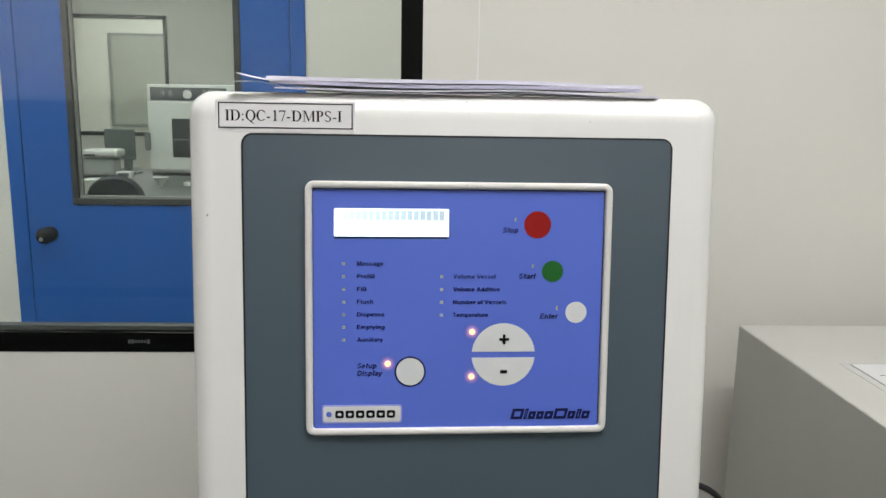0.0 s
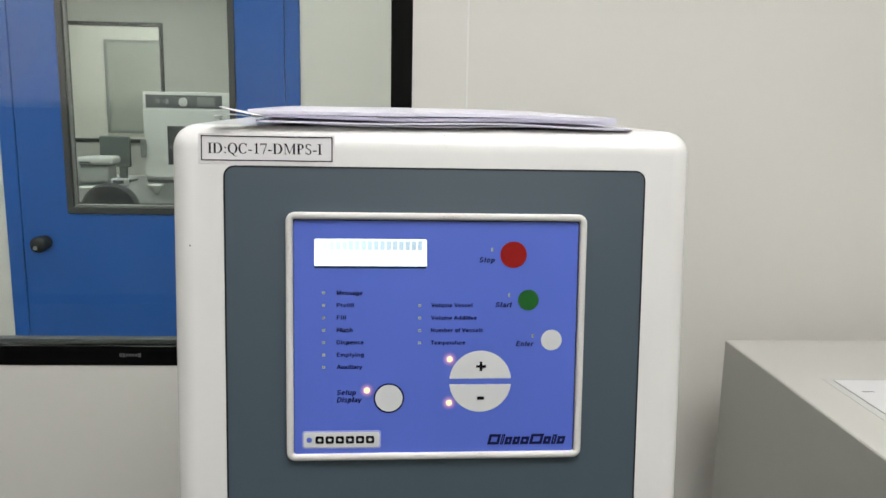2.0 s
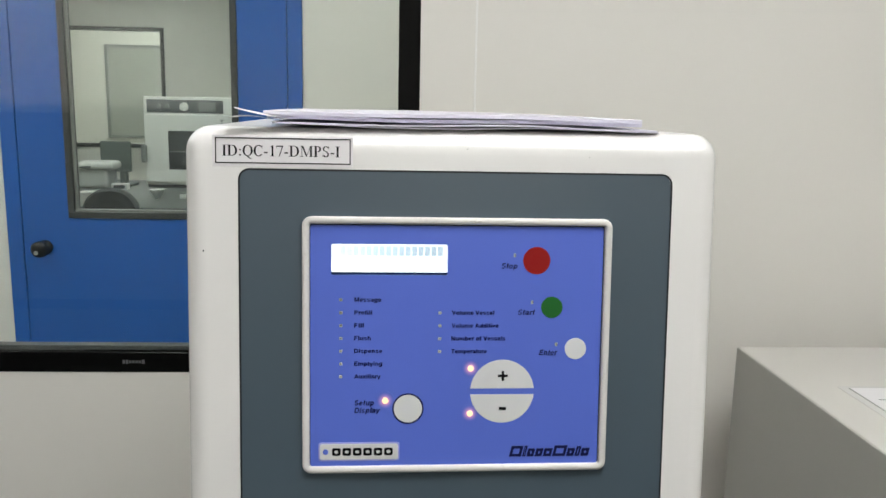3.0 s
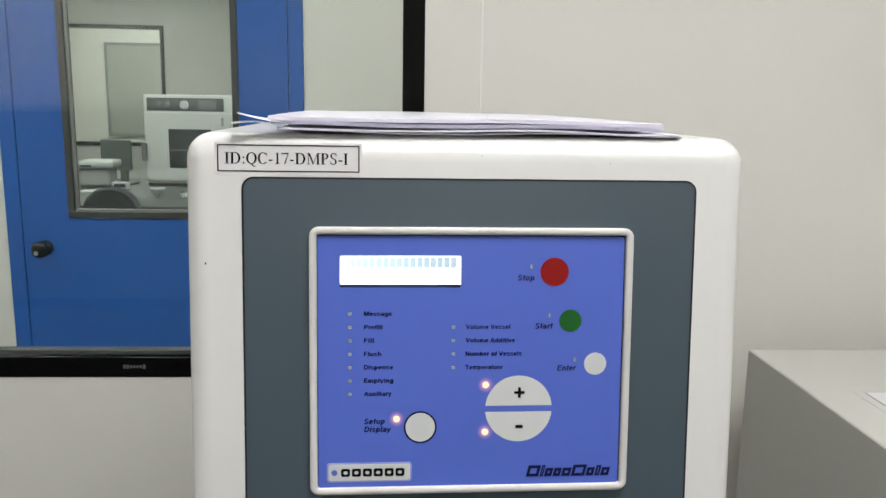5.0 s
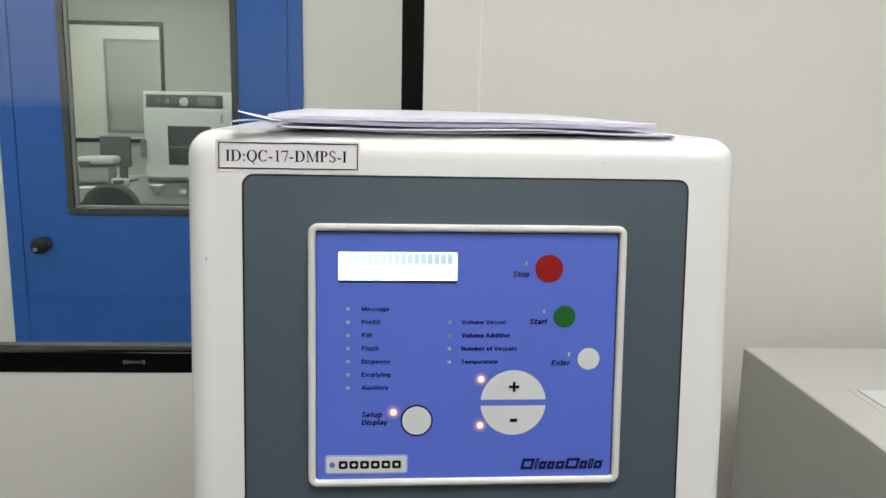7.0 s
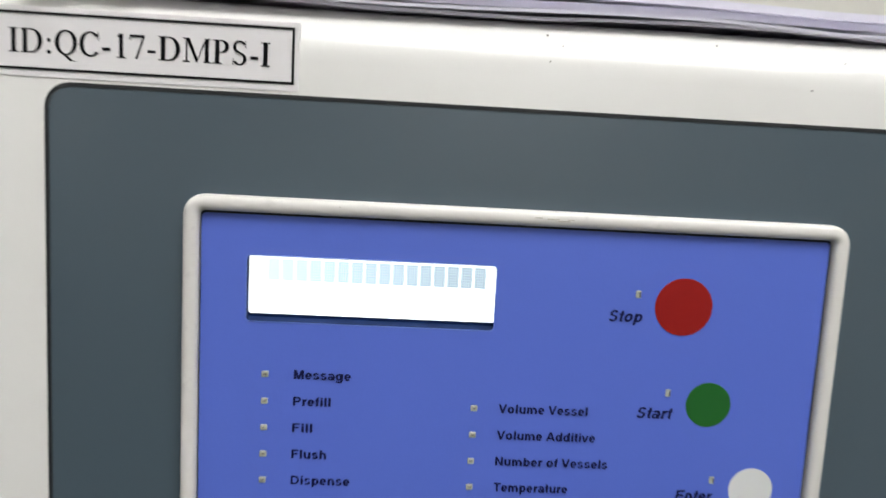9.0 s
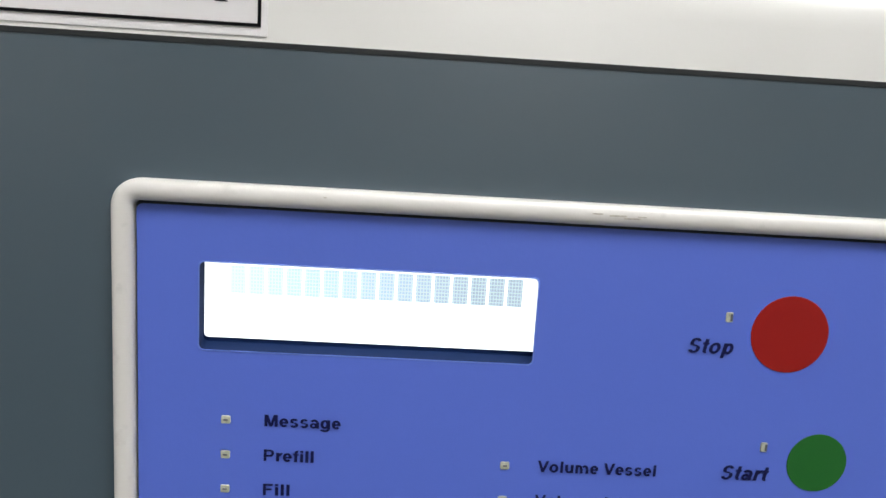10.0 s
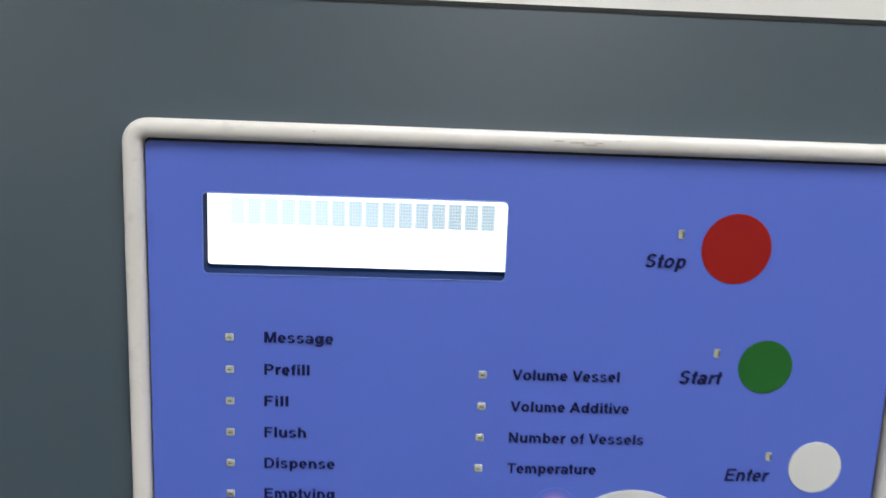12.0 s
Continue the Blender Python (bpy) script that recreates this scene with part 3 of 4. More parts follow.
def instrument_shell():
    """The moulded body: leaning front, rounded shoulders, flat top."""
    bm = bmesh.new()
    bottom = 0.75 + 0.012 - ANCHOR
    t = math.tan(radians(LEAN))
    vs = []
    for y, z in ((bottom * t, bottom), (STOP * t, STOP), (0.40, STOP), (0.40, bottom)):
        vs.append([bm.verts.new((x, y, z)) for x in (SX0, SX1)])
    for i in range(4):
        a, b = vs[i], vs[(i + 1) % 4]
        bm.faces.new((a[0], a[1], b[1], b[0]))
    bm.faces.new([v[0] for v in vs])
    bm.faces.new([v[1] for v in reversed(vs)])
    bmesh.ops.recalc_face_normals(bm, faces=bm.faces)
    bmesh.ops.bevel(bm, geom=[e for e in bm.edges], offset=0.0135, segments=8, affect="EDGES", profile=0.5)
    # opening for the keypad's display in the front
    front = max((f for f in bm.faces if f.normal.y < -0.9), key=lambda f: f.calc_area())
    old = sorted(front.verts, key=lambda v: (v.co.z, v.co.x))
    lo, hi = old[:2], old[2:][::-1]
    ring = lo + hi
    hole = []
    for x, z in ((-0.08, -0.06), (0.0, -0.06), (0.0, -0.01), (-0.08, -0.01)):
        hole.append(bm.verts.new((x, z * t, z)))
    bmesh.ops.delete(bm, geom=[front], context="FACES_ONLY")
    for i in range(4):
        bm.faces.new((ring[i], ring[(i + 1) % 4], hole[(i + 1) % 4], hole[i]))
    for v in bm.verts:
        v.co.y += 0.0028 if v.co.y < 0.2 else 0
    body = part("body", bm, M_SHELL, INST, "glossy white moulded body", BASE)
    body.data.shade_smooth()
    for x in (SX0 + 0.03, SX1 - 0.03):
        for y in (0.0, 0.36):
            part("foot", lathe([(0.012, -0.014), (0.014, -0.012), (0.014, 0.0)], 16, "z", (x, y, bottom + 0.002)), M_CABLE, INST, "black rubber foot", BASE)


instrument_shell()
# joint below the shell's lip: its shade put into a near-black ring
part("joint_shade", slab(-0.1203, 0.1196, -0.60, 0.0262, 0.0062, [(0, 0.004), (0, -0.0003), (0.0001, -0.00035), (0.0010, -0.00035)], cap=False), M_GAP, INST, "near-black ring for the shaded joint round the panel", FACE)
grey = [[(x, y, z) for x, z in rim(-0.1194 + k, 0.1187 - k, -0.5992 + k, 0.0253 - k, 0.0055 - k)] for k, y in ((0, 0.004), (0, -0.0001), (0.0002, -0.0002))]
grey.append([(x, -0.0002, z) for x, z in rim(-0.0835, 0.0830, -0.1403, -0.002, 0.003)])
GREY = part("front_panel", loft(grey), M_GREYPANEL, INST, "slate-grey front panel", FACE)

# raised cream bezel round the keypad
BZ = (-0.0861, 0.0856, -0.1429, 0.0007)
steps = [(0, 0.0), (0, -0.0014)]
for i in range(13):
    a = math.pi * i / 12
    steps.append((0.0020 - 0.0020 * math.cos(a), -0.0016 - 0.0018 * math.sin(a) ** 0.7))
steps += [(0.0040, -0.0006), (0.0040, 0.0)]
BEZEL = part("bezel", slab(*BZ, 0.0052, steps, 8, cap=False), M_BEZEL, INST, "raised cream plastic bezel with scuffs", FACE, True)
for x0, x1, z, h in ((0.0052, 0.0085, -0.0012, 0.00016), (0.0080, 0.0112, -0.0016, 0.00014), (0.0020, 0.0040, -0.0010, 0.00012), (0.0105, 0.0122, -0.0012, 0.0001), (-0.0475, -0.0469, -0.0008, 0.0001)):
    part("scuff", slab(x0, x1, z - h, z + h, h, [(0, -0.0030), (0, -0.00345), (0.0001, -0.00346)], 3), M_SCUFF, BEZEL, "faint brown scuff", FACE)

# blue membrane with the display opening
LX0, LX1, LZ0, LZ1 = -0.0702, -0.0066, -0.0312, -0.0143
YM = -0.0014
outer = [(x, YM, z) for x, z in rim(BZ[0] + 0.0044, BZ[1] - 0.0048, BZ[2] + 0.0040, BZ[3] - 0.0046, 0.0012)]
# shade under the bezel's inner edge, put in as a near-black strip
bezel_shade = [[(x, -0.0004, z) for x, z in rim(BZ[0] + k, BZ[1] - k, BZ[2] + k, BZ[3] - k, 0.0014)] for k in (0.0036, 0.0056)]
part("bezel_shade", loft(bezel_shade), M_GAP, INST, "near-black strip for the shade inside the bezel", FACE)
inner = [(x, YM, z) for x, z in rim(LX0, LX1, LZ0, LZ1, 0.0010)]
PAD = part("keypad", loft([outer, inner]), M_BLUE, INST, "violet-blue membrane keypad", FACE)
inner2 = [(x, YM + 0.0055, z) for x, z in rim(LX0 - 0.0006, LX1 + 0.0018, LZ0, LZ1 + 0.0012, 0.0010)]
DISPLAY = part("display", loft([inner, inner2], cap_last=True), M_RECESS, INST, "recessed backlit character display", FACE)
glass_rim = [(x, YM + 0.0053, z) for x, z in rim(LX0 - 0.0004, LX1 + 0.0016, LZ0 + 0.0009, LZ1 + 0.0010, 0.0008)]
part("backlight", loft([glass_rim], cap_last=True), M_LCD, DISPLAY, "glowing white backlight", FACE)
# edge of the opening, with its highlight painted on in paler blue
lip = [[(x, y, z) for x, z in rim(LX0 - k, LX1 + k, LZ0 - k, LZ1 + k, 0.0011)] for k, y in ((0.00005, YM), (0.00012, YM - 0.00014), (0.00030, YM - 0.00004))]
part("lip", loft(lip), M_LIP_HIGHLIGHT, DISPLAY, "edge of the opening, its highlight put into a paler blue", FACE)
cell = None
for i in range(16):
    x = -0.0642 + i * 0.00360
    if cell is None:
        cell = part("character_cell", block(-0.00148, 0.00148, -0.0001, 0.0001, -0.0028, 0.0028), M_CELLS, DISPLAY, "", FACE @ pose(x, YM + 0.0052, -0.0185))
    else:
        c = cell.copy()
        scene.collection.objects.link(c)
        c.matrix_basis = FACE @ pose(x, YM + 0.0052, -0.0185)

YS_ = FACE @ pose(0, YM, 0)


def key(name, bm, material, label):
    return part(name, bm, material, INST, label, YS_)


key("stop_key", disc(0.0433, -0.0228, 0.0077, 0.00015, 40, 0.00005), M_RED, "round red stop key")
key("start_key", disc(0.0525, -0.0491, 0.0061, 0.00015, 40, 0.00005), M_GREEN, "round green start key")
key("enter_key", disc(0.0666, -0.0726, 0.0061, 0.00015, 40, 0.00005), M_KEY, "round white enter key")
sk = key("setup_key", disc(-0.0276, -0.1065, 0.0079, 0.00015, 40, 0.00005), M_KEY, "round white setup key with a dark outline")
ring = []
for rr, y in ((0.0088, 0.0), (0.0088, -0.00012), (0.0078, -0.00012)):
    ring.append([(-0.0276 + rr * math.cos(2 * math.pi * i / 40), y, -0.1065 + rr * math.sin(2 * math.pi * i / 40)) for i in range(40)])
part("outline", loft(ring), M_NAVY, sk, "", YS_)


def half_key(sign):
    """One half of the divided plus and minus key."""
    cx, cz, r, gap = 0.0253, -0.0969, 0.0181, 0.0017
    a0 = math.asin(gap / r)
    loops = []
    for k, y in ((0.0, 0.0), (0.0, -0.0001), (0.0001, -0.00015)):
        loops.append([(cx + (r - k) * math.cos(a0 + (math.pi - 2 * a0) * i / 30), y, cz + sign * (r - k) * math.sin(a0 + (math.pi - 2 * a0) * i / 30) + (sign * k if i in (0, 30) else 0)) for i in range(31)])
    return loft(loops, cap_last=True)


plus = key("plus_key", half_key(1), M_KEY, "white half-round plus key")
minus = key("minus_key", half_key(-1), M_KEY, "white half-round minus key")
bm = block(0.0228, 0.0284, -0.0004, -0.00014, -0.0887, -0.0873)
block(0.0249, 0.0263, -0.0004, -0.00014, -0.0908, -0.0852, bm=bm)
part("plus_sign", bm, M_BLACK, plus, "", YS_)
part("minus_sign", block(0.0237, 0.0277, -0.0004, -0.00014, -0.1077, -0.1059), M_BLACK, minus, "", YS_)

for text, x1, i in (("Message", -0.0429, 0), ("Prefill", -0.0479, 1), ("Fill", -0.0524, 2), ("Flush", -0.0485, 3), ("Dispense", -0.0422, 4), ("Emptying", -0.0421, 5), ("Auxiliary", -0.0430, 6)):
    key("lettering", lettering(text, -0.0576, x1, -0.0449 - 0.00717 * i, 0.0024), M_NAVY, "dark navy lettering " + text)
for text, x1, i in (("Volume Vessel", 0.0200, 0), ("Volume Additive", 0.0226, 1), ("Number of Vessels", 0.0265, 2), ("Temperature", 0.0162, 3)):
    key("lettering", lettering(text, -0.0038, x1, -0.0521 - 0.00727 * i, 0.0024), M_NAVY, "dark navy lettering " + text)
for text, x0, x1, z in (("Stop", 0.0236, 0.0325, -0.0258), ("Start", 0.0333, 0.0430, -0.0518), ("Enter", 0.0458, 0.0563, -0.0747), ("Setup", -0.0575, -0.0465, -0.1029), ("Display", -0.0575, -0.0431, -0.1072)):
    key("lettering", lettering(text, x0, x1, z, 0.0030, 0.21), M_NAVY, "slanted dark lettering " + text)


def led(x, z, small=False):
    w, h = (0.0007, 0.0010) if small else (0.0009, 0.0008)
    ob = key("indicator", slab(x - w, x + w, z - h, z + h, 0.0003, [(0, 0.0), (0, -0.0001), (0.0001, -0.0002)]), M_LEDOFF, "unlit pale indicator window")
    if small:
        part("chip", block(x + w * 0.25, x + w * 0.8, -0.0004, -0.0002, z - h * 0.7, z + h * 0.7), M_LEDDARK, ob, "", YS_)
    else:
        part("chip", block(x - w * 0.45, x + w * 0.45, -0.0004, -0.0002, z - h * 0.15, z + h * 0.25), M_LEDDARK, ob, "", YS_)


for i in range(7):
    led(-0.0650, -0.0451 - 0.00717 * i)
for i in range(4):
    led(-0.0103, -0.0523 - 0.00727 * i)
for x, z in ((0.0310, -0.0199), (0.0413, -0.0462), (0.0556, -0.0702)):
    led(x, z, True)
for x, z in ((-0.0403, -0.1018), (0.0073, -0.0837), (0.0072, -0.1095)):
    at = YS_ @ pose(x, 0, z)
    ob = part("indicator", disc(0, 0, 0.0052, 0.0001, 32, 0.00004), M_LEDHALO, INST, "lit orange indicator lamp", at)
    part("chip", disc(0, 0, 0.0017, 0.0003, 20, 0.0001), M_LEDON, ob, "glowing orange core", at)

# maker's plate and product mark as plain hollow strokes
plate = key("name_plate", slab(-0.0772, -0.0321, -0.1361, -0.1255, 0.0016, [(0, 0.0), (0, -0.0002), (0.0002, -0.0003)]), M_PLATE, "pale lilac maker's plate with dark strokes")
part("field", slab(-0.0764, -0.0329, -0.1353, -0.1263, 0.0014, [(0, -0.0003), (0.0002, -0.0004)]), M_KEY, plate, "", YS_)
part("dot", disc(-0.0732, -0.1308, 0.0018, 0.0006, 20), M_BLUE, plate, "", YS_)
for i in range(6):
    x = -0.0697 + i * 0.0058
    box = [[(px, y, pz) for px, pz in rim(x + k, x + 0.0048 - k, -0.1330 + k, -0.1286 - k, 0.0010)] for k, y in ((0, -0.0004), (0, -0.0006), (0.0013, -0.0006))]
    part("stroke", loft(box), M_BLACK, plate, "", YS_)
x = 0.0300
for w, h in ((0.0068, 0.0062), (0.0018, 0.0062), (0.0040, 0.0046), (0.0040, 0.0046), (0.0047, 0.0046), (0.0074, 0.0062), (0.0042, 0.0046), (0.0026, 0.0057), (0.0044, 0.0046)):
    loops = []
    for k, y in ((0, 0.0), (0, -0.0002), (min(0.0016, w * 0.42), -0.0002)):
        loops.append([(x + 0.25 * zz + u, y, -0.1348 + zz) for u, zz in ((k, k), (w - k, k), (w - k, h - k), (k, h - k))])
    key("product_mark", loft(loops), M_NAVY, "slanted dark navy stroke of the product mark")
    x += w + 0.0007

# identity label taped to the shell
LAB = part("label", slab(-0.1336, -0.0588, 0.0270, 0.0438, 0.0004, [(0, 0.001), (0, -0.0001), (0.0001, -0.0002)]), M_LABEL, INST, "white paper label with black border and letters", FACE)
bm = bmesh.new()
b0, b1, b2, b3, w = -0.1322, -0.0600, 0.0287, 0.0425, 0.0006
for a in ((b0, b1, b2, b2 + w), (b0, b1, b3 - w, b3), (b0, b0 + w, b2 + w, b3 - w), (b1 - w, b1, b2 + w, b3 - w)):
    block(a[0], a[1], -0.0004, -0.00015, a[2], a[3], bm=bm)
part("border", bm, M_BLACK, LAB, "", FACE)
part("lettering", serif_letters("ID:QC-17-DMPS-I", -0.1287, -0.0657, 0.0327, 0.0058, 0.0003), M_BLACK, LAB, "black letters ID:QC-17-DMPS-I", FACE)
part("speck", disc(-0.1390, -0.0187, 0.0004, 0.0002, 10, 0.0001, 1.5), M_GAP, INST, "small dark speck", FACE)
for i in range(6):
    x = random.uniform(-0.03, 0.1)
    part("speck", disc(x, 0.026 + random.uniform(0.004, 0.02), random.uniform(0.00018, 0.00034), 0.0001, 8, 0.00003), M_SPECK, INST, "", FACE)

# power lead beside the instrument
pts = []
for i in range(40):
    u = i / 39
    if u < 0.4:
        a = math.pi * 0.85 * u / 0.4
        pts.append((0.190 - 0.042 * math.cos(a), 0.15, 1.134 + 0.030 * math.sin(a)))
    else:
        v = (u - 0.4) / 0.6
        pts.append((0.2274 + 0.012 * math.sin(3 * v), 0.15 + 0.03 * v, 1.1476 - 0.394 * v))
tagged(part("power_cable", tube(pts, 0.0027), M_CABLE, smooth=True), "black power cable hanging beside the instrument", "cable")

# ---- papers on the instrument ----


def sheet_stack(name, x0, x1, y0, y1, z, thick, rz, material, label, lift=0.0, wave=0.0006, sheets=4, curl=0.0):
    """A loose stack of sheets, each slightly shifted and waved."""
    ob = thing(name, ((x0 + x1) / 2, (y0 + y1) / 2, z), label, "papers", rz=rz)
    m0 = pose((x0 + x1) / 2, (y0 + y1) / 2, z, 0, 0, rz)
    w, d = (x1 - x0) / 2, (y1 - y0) / 2
    for s in range(sheets):
        bm = bmesh.new()
        nx, ny = 36, 10
        dx, dy = random.uniform(-0.0015, 0.0015), random.uniform(-0.003, 0.003)
        top, low = [], []
        th = thick / sheets
        for j in range(ny + 1):
            for i in range(nx + 1):
                u, v = -1 + 2 * i / nx, -1 + 2 * j / ny
                h = s * th + lift * (0.5 - 0.5 * u) ** 2 + wave * math.sin(3.1 * u + s) * (1 + s * 0.4) + wave * 0.6 * math.cos(5.3 * u + 2 * v)
                h += curl * max(0, -u - 0.72) ** 1.5 * (1 + s * 0.8)
                h = max(h, s * th * 0.9)
                low.append(bm.verts.new((u * w + dx, v * d + dy, h + 0.0002)))
                top.append(bm.verts.new((u * w + dx, v * d + dy, h + th * 0.86 + 0.0002)))
        k = nx + 1
        for j in range(ny):
            for i in range(nx):
                a = j * k + i
                bm.faces.new((top[a], top[a + 1], top[a + k + 1], top[a + k]))
                bm.faces.new((low[a], low[a + k], low[a + k + 1], low[a + 1]))
        for i in range(nx):
            for base in (0, ny * k):
                a = base + i
                bm.faces.new((low[a], low[a + 1], top[a + 1], top[a]))
        for j in range(ny):
            for base in (0, nx):
                a = j * k + base
                bm.faces.new((low[a], low[a + k], top[a + k], top[a]))
        part("sheet", bm, material, ob, "", m0)
    return ob


TOPZ = ANCHOR + STOP
sheet_stack("paper_stack", -0.1085, 0.1055, 0.0095, 0.304, TOPZ, 0.0018, 2.5, M_PAPER, "loose white document sheets lying on the instrument", 0.0016, 0.0007, 2, 0.0)
FOLDER = sheet_stack("document_folder", -0.1145, 0.0975, 0.0185, 0.314, TOPZ + 0.0031, 0.0048, 2.5, M_SLEEVE, "folded white papers in a clear sleeve on other sheets", 0.0014, 0.0004, 2, 0.0)


def corner_sheet(dx, dz):
    """The curled corner of a sheet that sticks out of the stack."""
    bm = bmesh.new()
    rows_ = []
    n = 10
    for i in range(n + 1):
        u = i / n
        x = -0.100 - (0.024 + dx) * u
        w = 0.024 * (1 - u) + 0.0006
        z = TOPZ + 0.0040 + dz + 0.0042 * u ** 1.4
        rows_.append([(x, 0.001 + 0.012 * u, z), (x, 0.001 + 0.012 * u + w, z + 0.0004)])
    lo = [[bm.verts.new(p) for p in r] for r in rows_]
    hi = [[bm.verts.new((p[0], p[1], p[2] + 0.00012)) for p in r] for r in rows_]
    for i in range(n):
        bm.faces.new((hi[i][0], hi[i + 1][0], hi[i + 1][1], hi[i][1]))
        bm.faces.new((lo[i][0], lo[i][1], lo[i + 1][1], lo[i + 1][0]))
        bm.faces.new((lo[i][0], lo[i + 1][0], hi[i + 1][0], hi[i][0]))
        bm.faces.new((lo[i][1], hi[i][1], hi[i + 1][1], lo[i + 1][1]))
    return bm


def sleeve_corner():
    """A strip of the sleeve's film that curls out over the front edge."""
    bm = bmesh.new()
    n = 12
    rings = []
    for i in range(n + 1):
        u = i / n
        x = -0.098 - 0.025 * u
        y = 0.016 - 0.020 * u ** 0.8
        z = TOPZ + 0.0026 + 0.0030 * math.sin(2.4 * u)
        rings.append([bm.verts.new(p) for p in ((x, y, z), (x - 0.004, y + 0.016, z + 0.0003), (x - 0.004, y + 0.016, z + 0.0005), (x, y, z + 0.0002))])
    for a, b in zip(rings, rings[1:]):
        for k in range(4):
            bm.faces.new((a[k], a[(k + 1) % 4], b[(k + 1) % 4], b[k]))
    bm.faces.new(rings[0])
    bm.faces.new(rings[-1])
    return bm


part("sheet_corner", corner_sheet(0.0, 0.0016), M_PAPER2, FOLDER, "curled thin sheet corner", Matrix())
part("sleeve_corner", sleeve_corner(), M_FILM, FOLDER, "curled corner of the clear sleeve", Matrix())

# ---- off-white cabinet beside the instrument ----
cab = thing("side_cabinet", (0.9, 0.2, 0.75), "off-white metal equipment housing beside the dispenser, papers on top", "equipment", rz=1.0)
part("housing", block(0.4362, 1.3588, -0.10, 0.616, 0.75, 1.160, 0.0015, 3), M_CABINET, cab, "smooth off-white housing")
# thin added plates that carry the painted shade of both sides
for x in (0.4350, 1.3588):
    part("shaded_side", block(x, x + 0.0012, -0.0990, 0.6152, 0.76, 1.1588), M_CABINET_SHADE, cab, "housing side in darker grey, its shade put into the colour")
sheet = thing("paper_sheet", (0.607, 0.30, 1.160), "printed sheet in a clear sleeve lying on the housing", "paper")
part("sleeve", slab(0.490, 0.724, 0.140, 0.4555, 0.003, [(0, 0.0), (0, -0.0003), (0.0006, -0.0004)]), M_FILM, sheet, "clear plastic sleeve", Matrix(((1, 0, 0, 0), (0, 0, 1, 0), (0, -1, 0, 1.16005), (0, 0, 0, 1))))
part("page", block(0.502, 0.712, 0.151, 0.448, 1.1606, 1.1611), M_PAPER2, sheet)
part("fold", block(0.5005, 0.5020, 0.151, 0.448, 1.1605, 1.1611), M_BALANCE, sheet, "grey sleeve seam")
for i, (u, w) in enumerate(((0.012, 0.014), (0.034, 0.09), (0.034, 0.12), (0.034, 0.10), (0.034, 0.13), (0.034, 0.08), (0.034, 0.12))):
    part("print_line", block(0.502 + u, 0.502 + u + w, 0.4085 - 0.016 * i, 0.4105 - 0.016 * i, 1.1611, 1.1613), M_GREYTRIM, sheet)

# ---- the room seen through the door's glass ----
lb = thing("laboratory_bench", (-1.6, 5.2, 0), "grey laboratory bench in the room behind the door", "bench")
part("worktop", block(-3.4, 0.4, 3.95, 5.5, 0.87, 0.905, 0.004), M_BENCH, lb)
part("base", block(-3.36, 0.36, 4.05, 5.45, 0.0, 0.87), M_OVEN, lb)


def oven():
    o = thing("drying_oven", (-1.47, 5.0, 0.905), "white laboratory drying oven with a dark control strip and window", "oven")
    x0, x1, y0, z0, z1 = -1.745, -1.165, 5.0, 0.905, 1.507
    part("body", block(x0, x1, y0, y0 + 0.45, z0 + 0.02, z1, 0.008), M_OVEN, o)
    part("base_strip", block(x0 + 0.01, x1 - 0.01, y0 + 0.006, y0 + 0.44, z0, z0 + 0.02), M_OVENDARK, o)
    part("control_strip", block(x0 + 0.022, x1 - 0.06, y0 - 0.004, y0 + 0.01, 1.402, 1.487, 0.002), M_OVENDARK, o, "dark grey control strip")
    for dx in (0.10, 0.155):
        part("dial", lathe([(0.016, 0), (0.014, -0.012), (0.001, -0.013)], 16, "y", (x0 + dx, y0 - 0.004, 1.445)), M_GREYTRIM, o)
    part("timer", lathe([(0.029, 0), (0.027, -0.014), (0.001, -0.015)], 20, "y", (x0 + 0.265, y0 - 0.004, 1.442)), M_OVEN, o, "round white dial")
    part("screen", block(x0 + 0.36, x0 + 0.47, y0 - 0.007, y0 - 0.003, 1.415, 1.474), M_GREYTRIM, o)
    d = part("door", block(x0 + 0.006, x1 - 0.006, y0 - 0.022, y0 - 0.002, z0 + 0.04, 1.392, 0.004), M_OVEN, o)
    part("window", block(x0 + 0.16, x1 - 0.14, y0 - 0.026, y0 - 0.020, 1.03, 1.285, 0.003), M_OVENGLASS, d, "dark glass window")
    part("rack", block(x0 + 0.17, x1 - 0.15, y0 - 0.029, y0 - 0.026, 1.145, 1.151), M_GREYTRIM, d)
    part("handle", block(x0 - 0.012, x0 + 0.022, y0 - 0.06, y0 - 0.02, 1.075, 1.195, 0.012, 3), M_GREYTRIM, d, "grey latch handle")
    for dz in (0.0, 0.02, 0.04):
        part("switch", block(x1 - 0.075, x1 - 0.06, y0 - 0.026, y0 - 0.02, 1.31 + dz, 1.322 + dz), M_GREYTRIM, d)


oven()

w2 = thing("window_2", (-2.19, 5.93, 1.117), "inner window with a dark frame between two rooms", "window", kind="structure")
for a in ((-2.95, -1.853, 1.117, 1.145), (-2.95, -1.853, 1.992, 2.02), (-2.95, -2.92, 1.145, 1.992), (-1.881, -1.853, 1.145, 1.992)):
    part("window_frame", block(a[0], a[1], 5.885, 5.965, a[2], a[3], 0.002), M_GASKET, w2, "dark grey frame bar")
p = part("pane", block(-2.92, -1.881, 5.915, 5.921, 1.145, 1.992), M_GLASS, w2, "clear glass pane")
p.visible_shadow = False
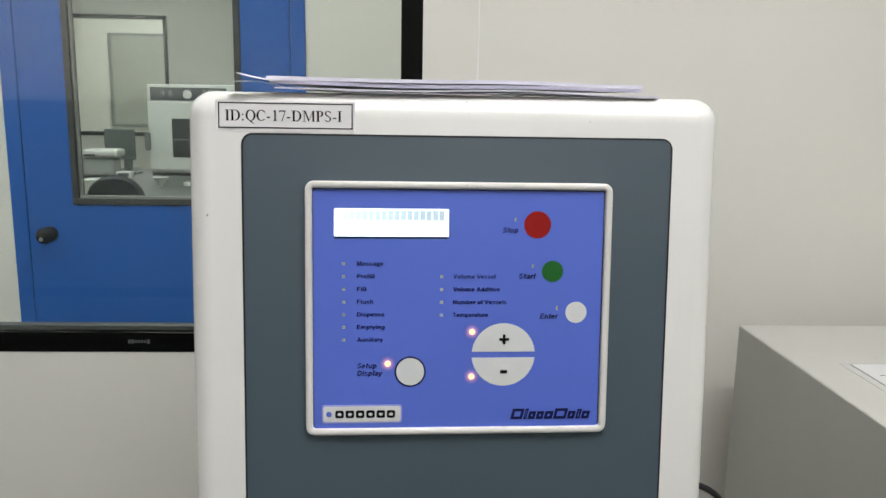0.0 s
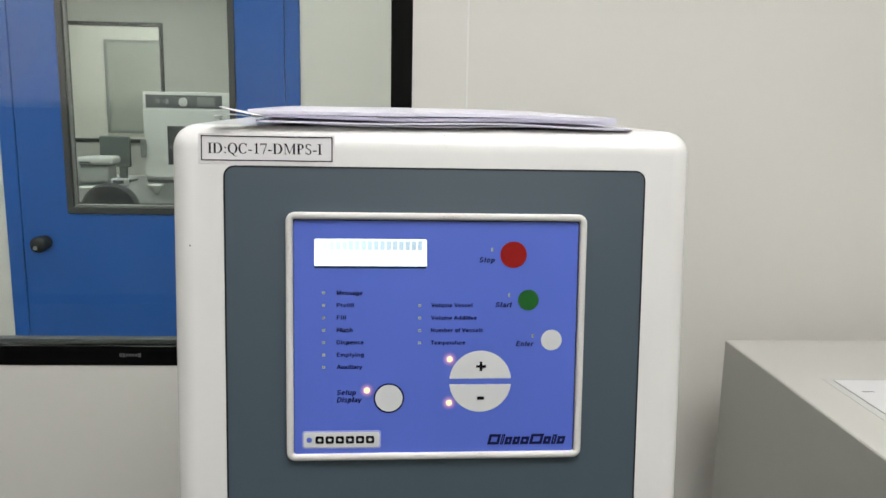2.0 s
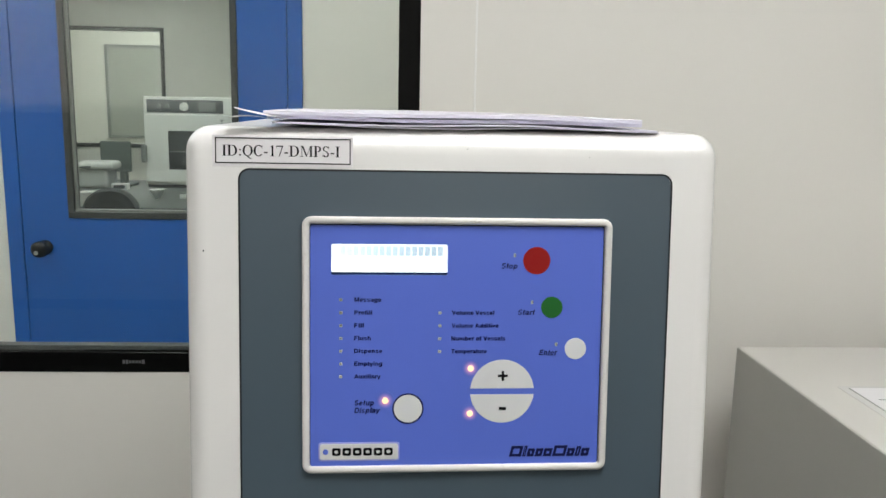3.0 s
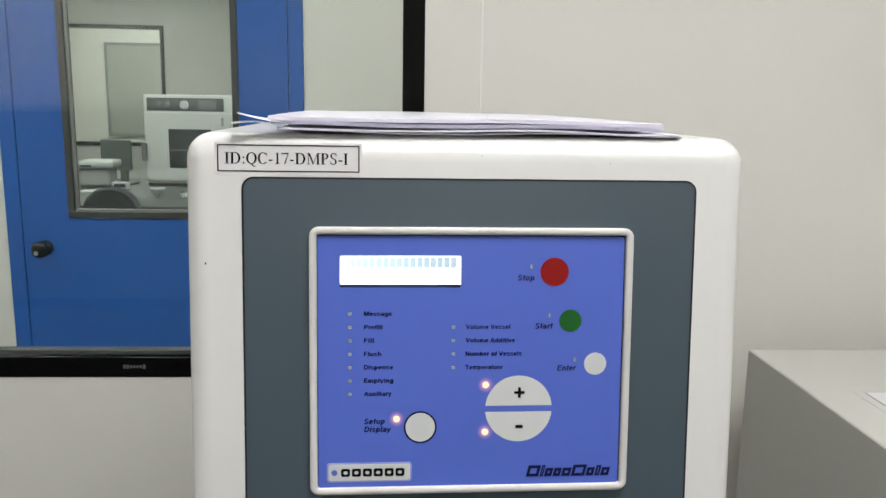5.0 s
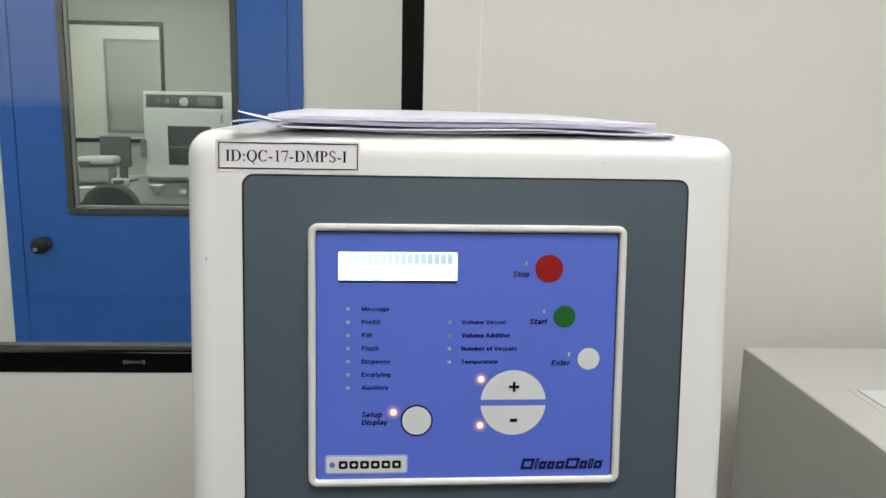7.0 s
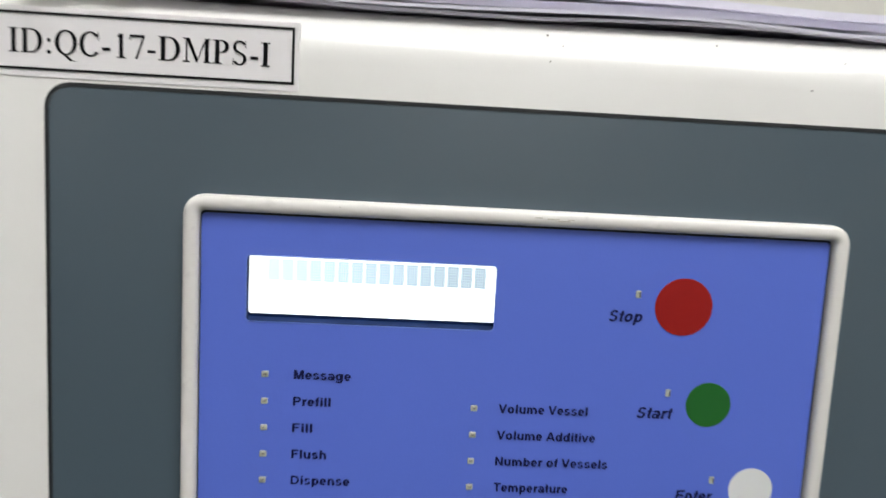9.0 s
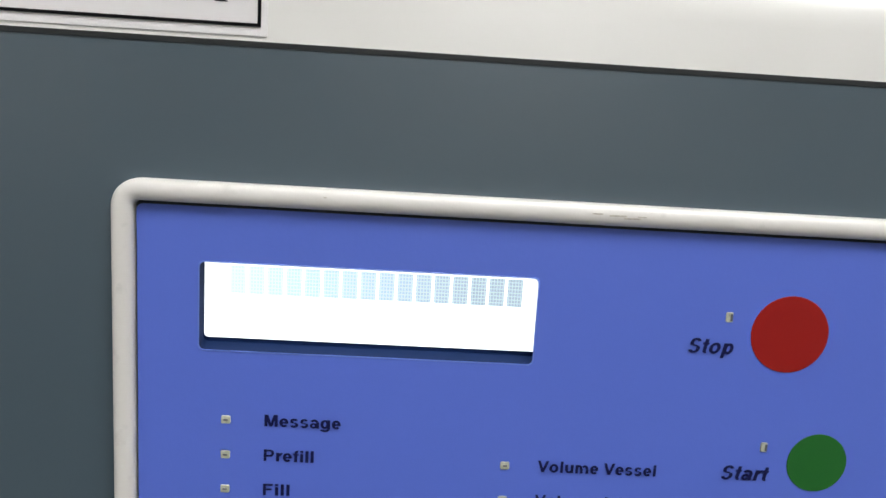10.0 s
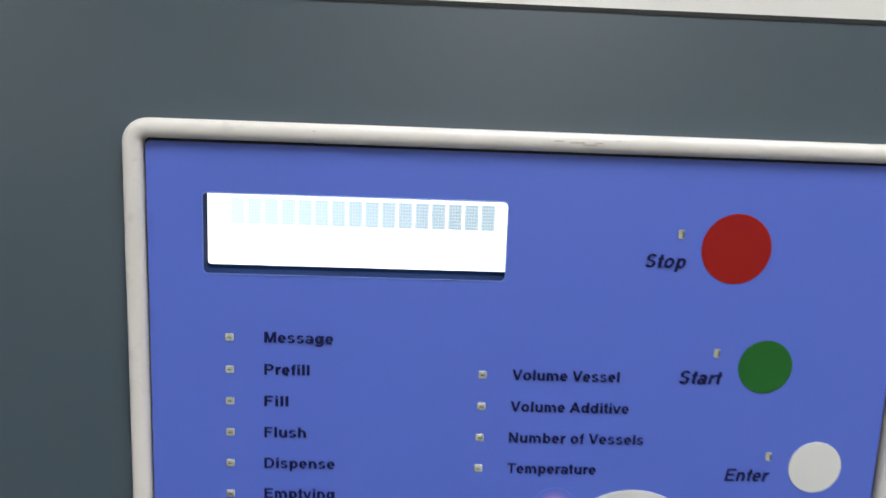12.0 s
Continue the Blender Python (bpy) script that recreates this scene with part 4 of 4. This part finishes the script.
pd = thing("notice_board", (-2.6, 8.09, 1.2), "pale grey framed board on the wall of the last room", "board")
part("board", block(-3.05, -2.2, 8.082, 8.1, 1.12, 2.00), M_BOARD, pd)
for a in ((-3.08, -3.05, 1.09, 2.03), (-2.2, -2.17, 1.09, 2.03), (-3.05, -2.2, 1.09, 1.12), (-3.05, -2.2, 2.00, 2.03)):
    part("frame", block(a[0], a[1], 8.07, 8.1, a[2], a[3]), M_GREYTRIM, pd)

mon = thing("monitor", (-1.95, 5.1, 0.905), "dark grey-green computer monitor on the bench", "monitor")
part("screen", block(-2.07, -1.87, 5.08, 5.11, 1.00, 1.205, 0.006), M_SCREEN, mon)
part("stand", block(-1.95, -1.90, 5.09, 5.12, 0.92, 1.05, 0.004), M_SCREEN, mon)
part("foot", block(-2.0, -1.85, 5.03, 5.17, 0.905, 0.92, 0.004), M_SCREEN, mon)
bal = thing("balance", (-2.05, 4.92, 0.905), "white bench instrument with a sloped lid", "lab instrument")
part("body", block(-2.14, -1.94, 4.85, 5.03, 0.905, 1.035, 0.03, 4), M_BALANCE, bal, "pale grey base")
part("slot", block(-2.11, -2.04, 4.826, 4.832, 1.042, 1.054), M_OVENDARK, bal, "dark grip slot")
part("lid", block(-2.13, -1.90, 4.83, 5.0, 1.032, 1.085, 0.022, 4), M_OVEN, bal)
prn = thing("keypad_unit", (-1.86, 4.82, 0.905), "small white keypad unit with dark keys", "keypad")
part("body", block(-1.90, -1.80, 4.78, 4.84, 0.905, 0.95, 0.006), M_OVEN, prn)
part("keys", block(-1.885, -1.815, 4.776, 4.782, 0.918, 0.94), M_OVENDARK, prn)


def office_chair(x, y):
    c = thing("office_chair", (x, y, 0), "dark fabric office chair in front of the bench", "chair")
    bm = slab(x - 0.145, x + 0.145, 0.60, 1.045, 0.135, [(0.05, 0.035), (0.012, 0.03), (0, 0.012), (0, -0.012), (0.012, -0.03), (0.05, -0.035)], 8)
    bmesh.ops.holes_fill(bm, edges=[e for e in bm.edges if e.is_boundary])
    part("backrest", bm, M_CHAIR, c, "dark padded backrest", pose(0, y, 0))
    part("spine", block(x - 0.03, x + 0.03, y + 0.03, y + 0.05, 0.46, 0.75), M_GASKET, c)
    part("seat", block(x - 0.22, x + 0.22, y - 0.02, y + 0.30, 0.44, 0.51, 0.03, 3), M_CHAIR, c)
    part("column", lathe([(0.03, 0.06), (0.025, 0.44)], 14, "z", (x, y + 0.12, 0)), M_GASKET, c)
    for i in range(5):
        a = 2 * math.pi * i / 5
        part("leg", tube([(x, y + 0.12, 0.07), (x + 0.28 * math.cos(a), y + 0.12 + 0.28 * math.sin(a), 0.025)], 0.018), M_GASKET, c)


office_chair(-1.487, 3.62)


crate = thing("white_box", (-1.742, 4.01, 0.905), "small white box on the laboratory bench", "box")
part("body", block(-1.785, -1.70, 3.97, 4.06, 0.905, 0.970, 0.006), M_OVEN, crate)
part("lid", block(-1.788, -1.697, 3.967, 4.063, 0.970, 0.984, 0.004), M_OVEN, crate)
fun = thing("white_funnel", (-1.49, 4.37, 0.905), "small white funnel cup on the laboratory bench", "funnel")
part("cup", lathe([(0.012, 0.0), (0.014, 0.012), (0.045, 0.052), (0.047, 0.056), (0.043, 0.055), (0.012, 0.02)], 20, "z", (-1.49, 4.37, 0.905)), M_OVEN, fun, smooth=True)
jar = thing("white_jar", (-1.345, 4.40, 0.905), "small white jar with a lid on the laboratory bench", "jar")
part("body", lathe([(0.018, 0.0), (0.019, 0.003), (0.019, 0.026), (0.015, 0.030)], 18, "z", (-1.345, 4.40, 0.905)), M_OVEN, jar, smooth=True)
part("lid", lathe([(0.017, 0.028), (0.017, 0.038), (0.015, 0.040)], 18, "z", (-1.345, 4.40, 0.905)), M_GREYTRIM, jar)
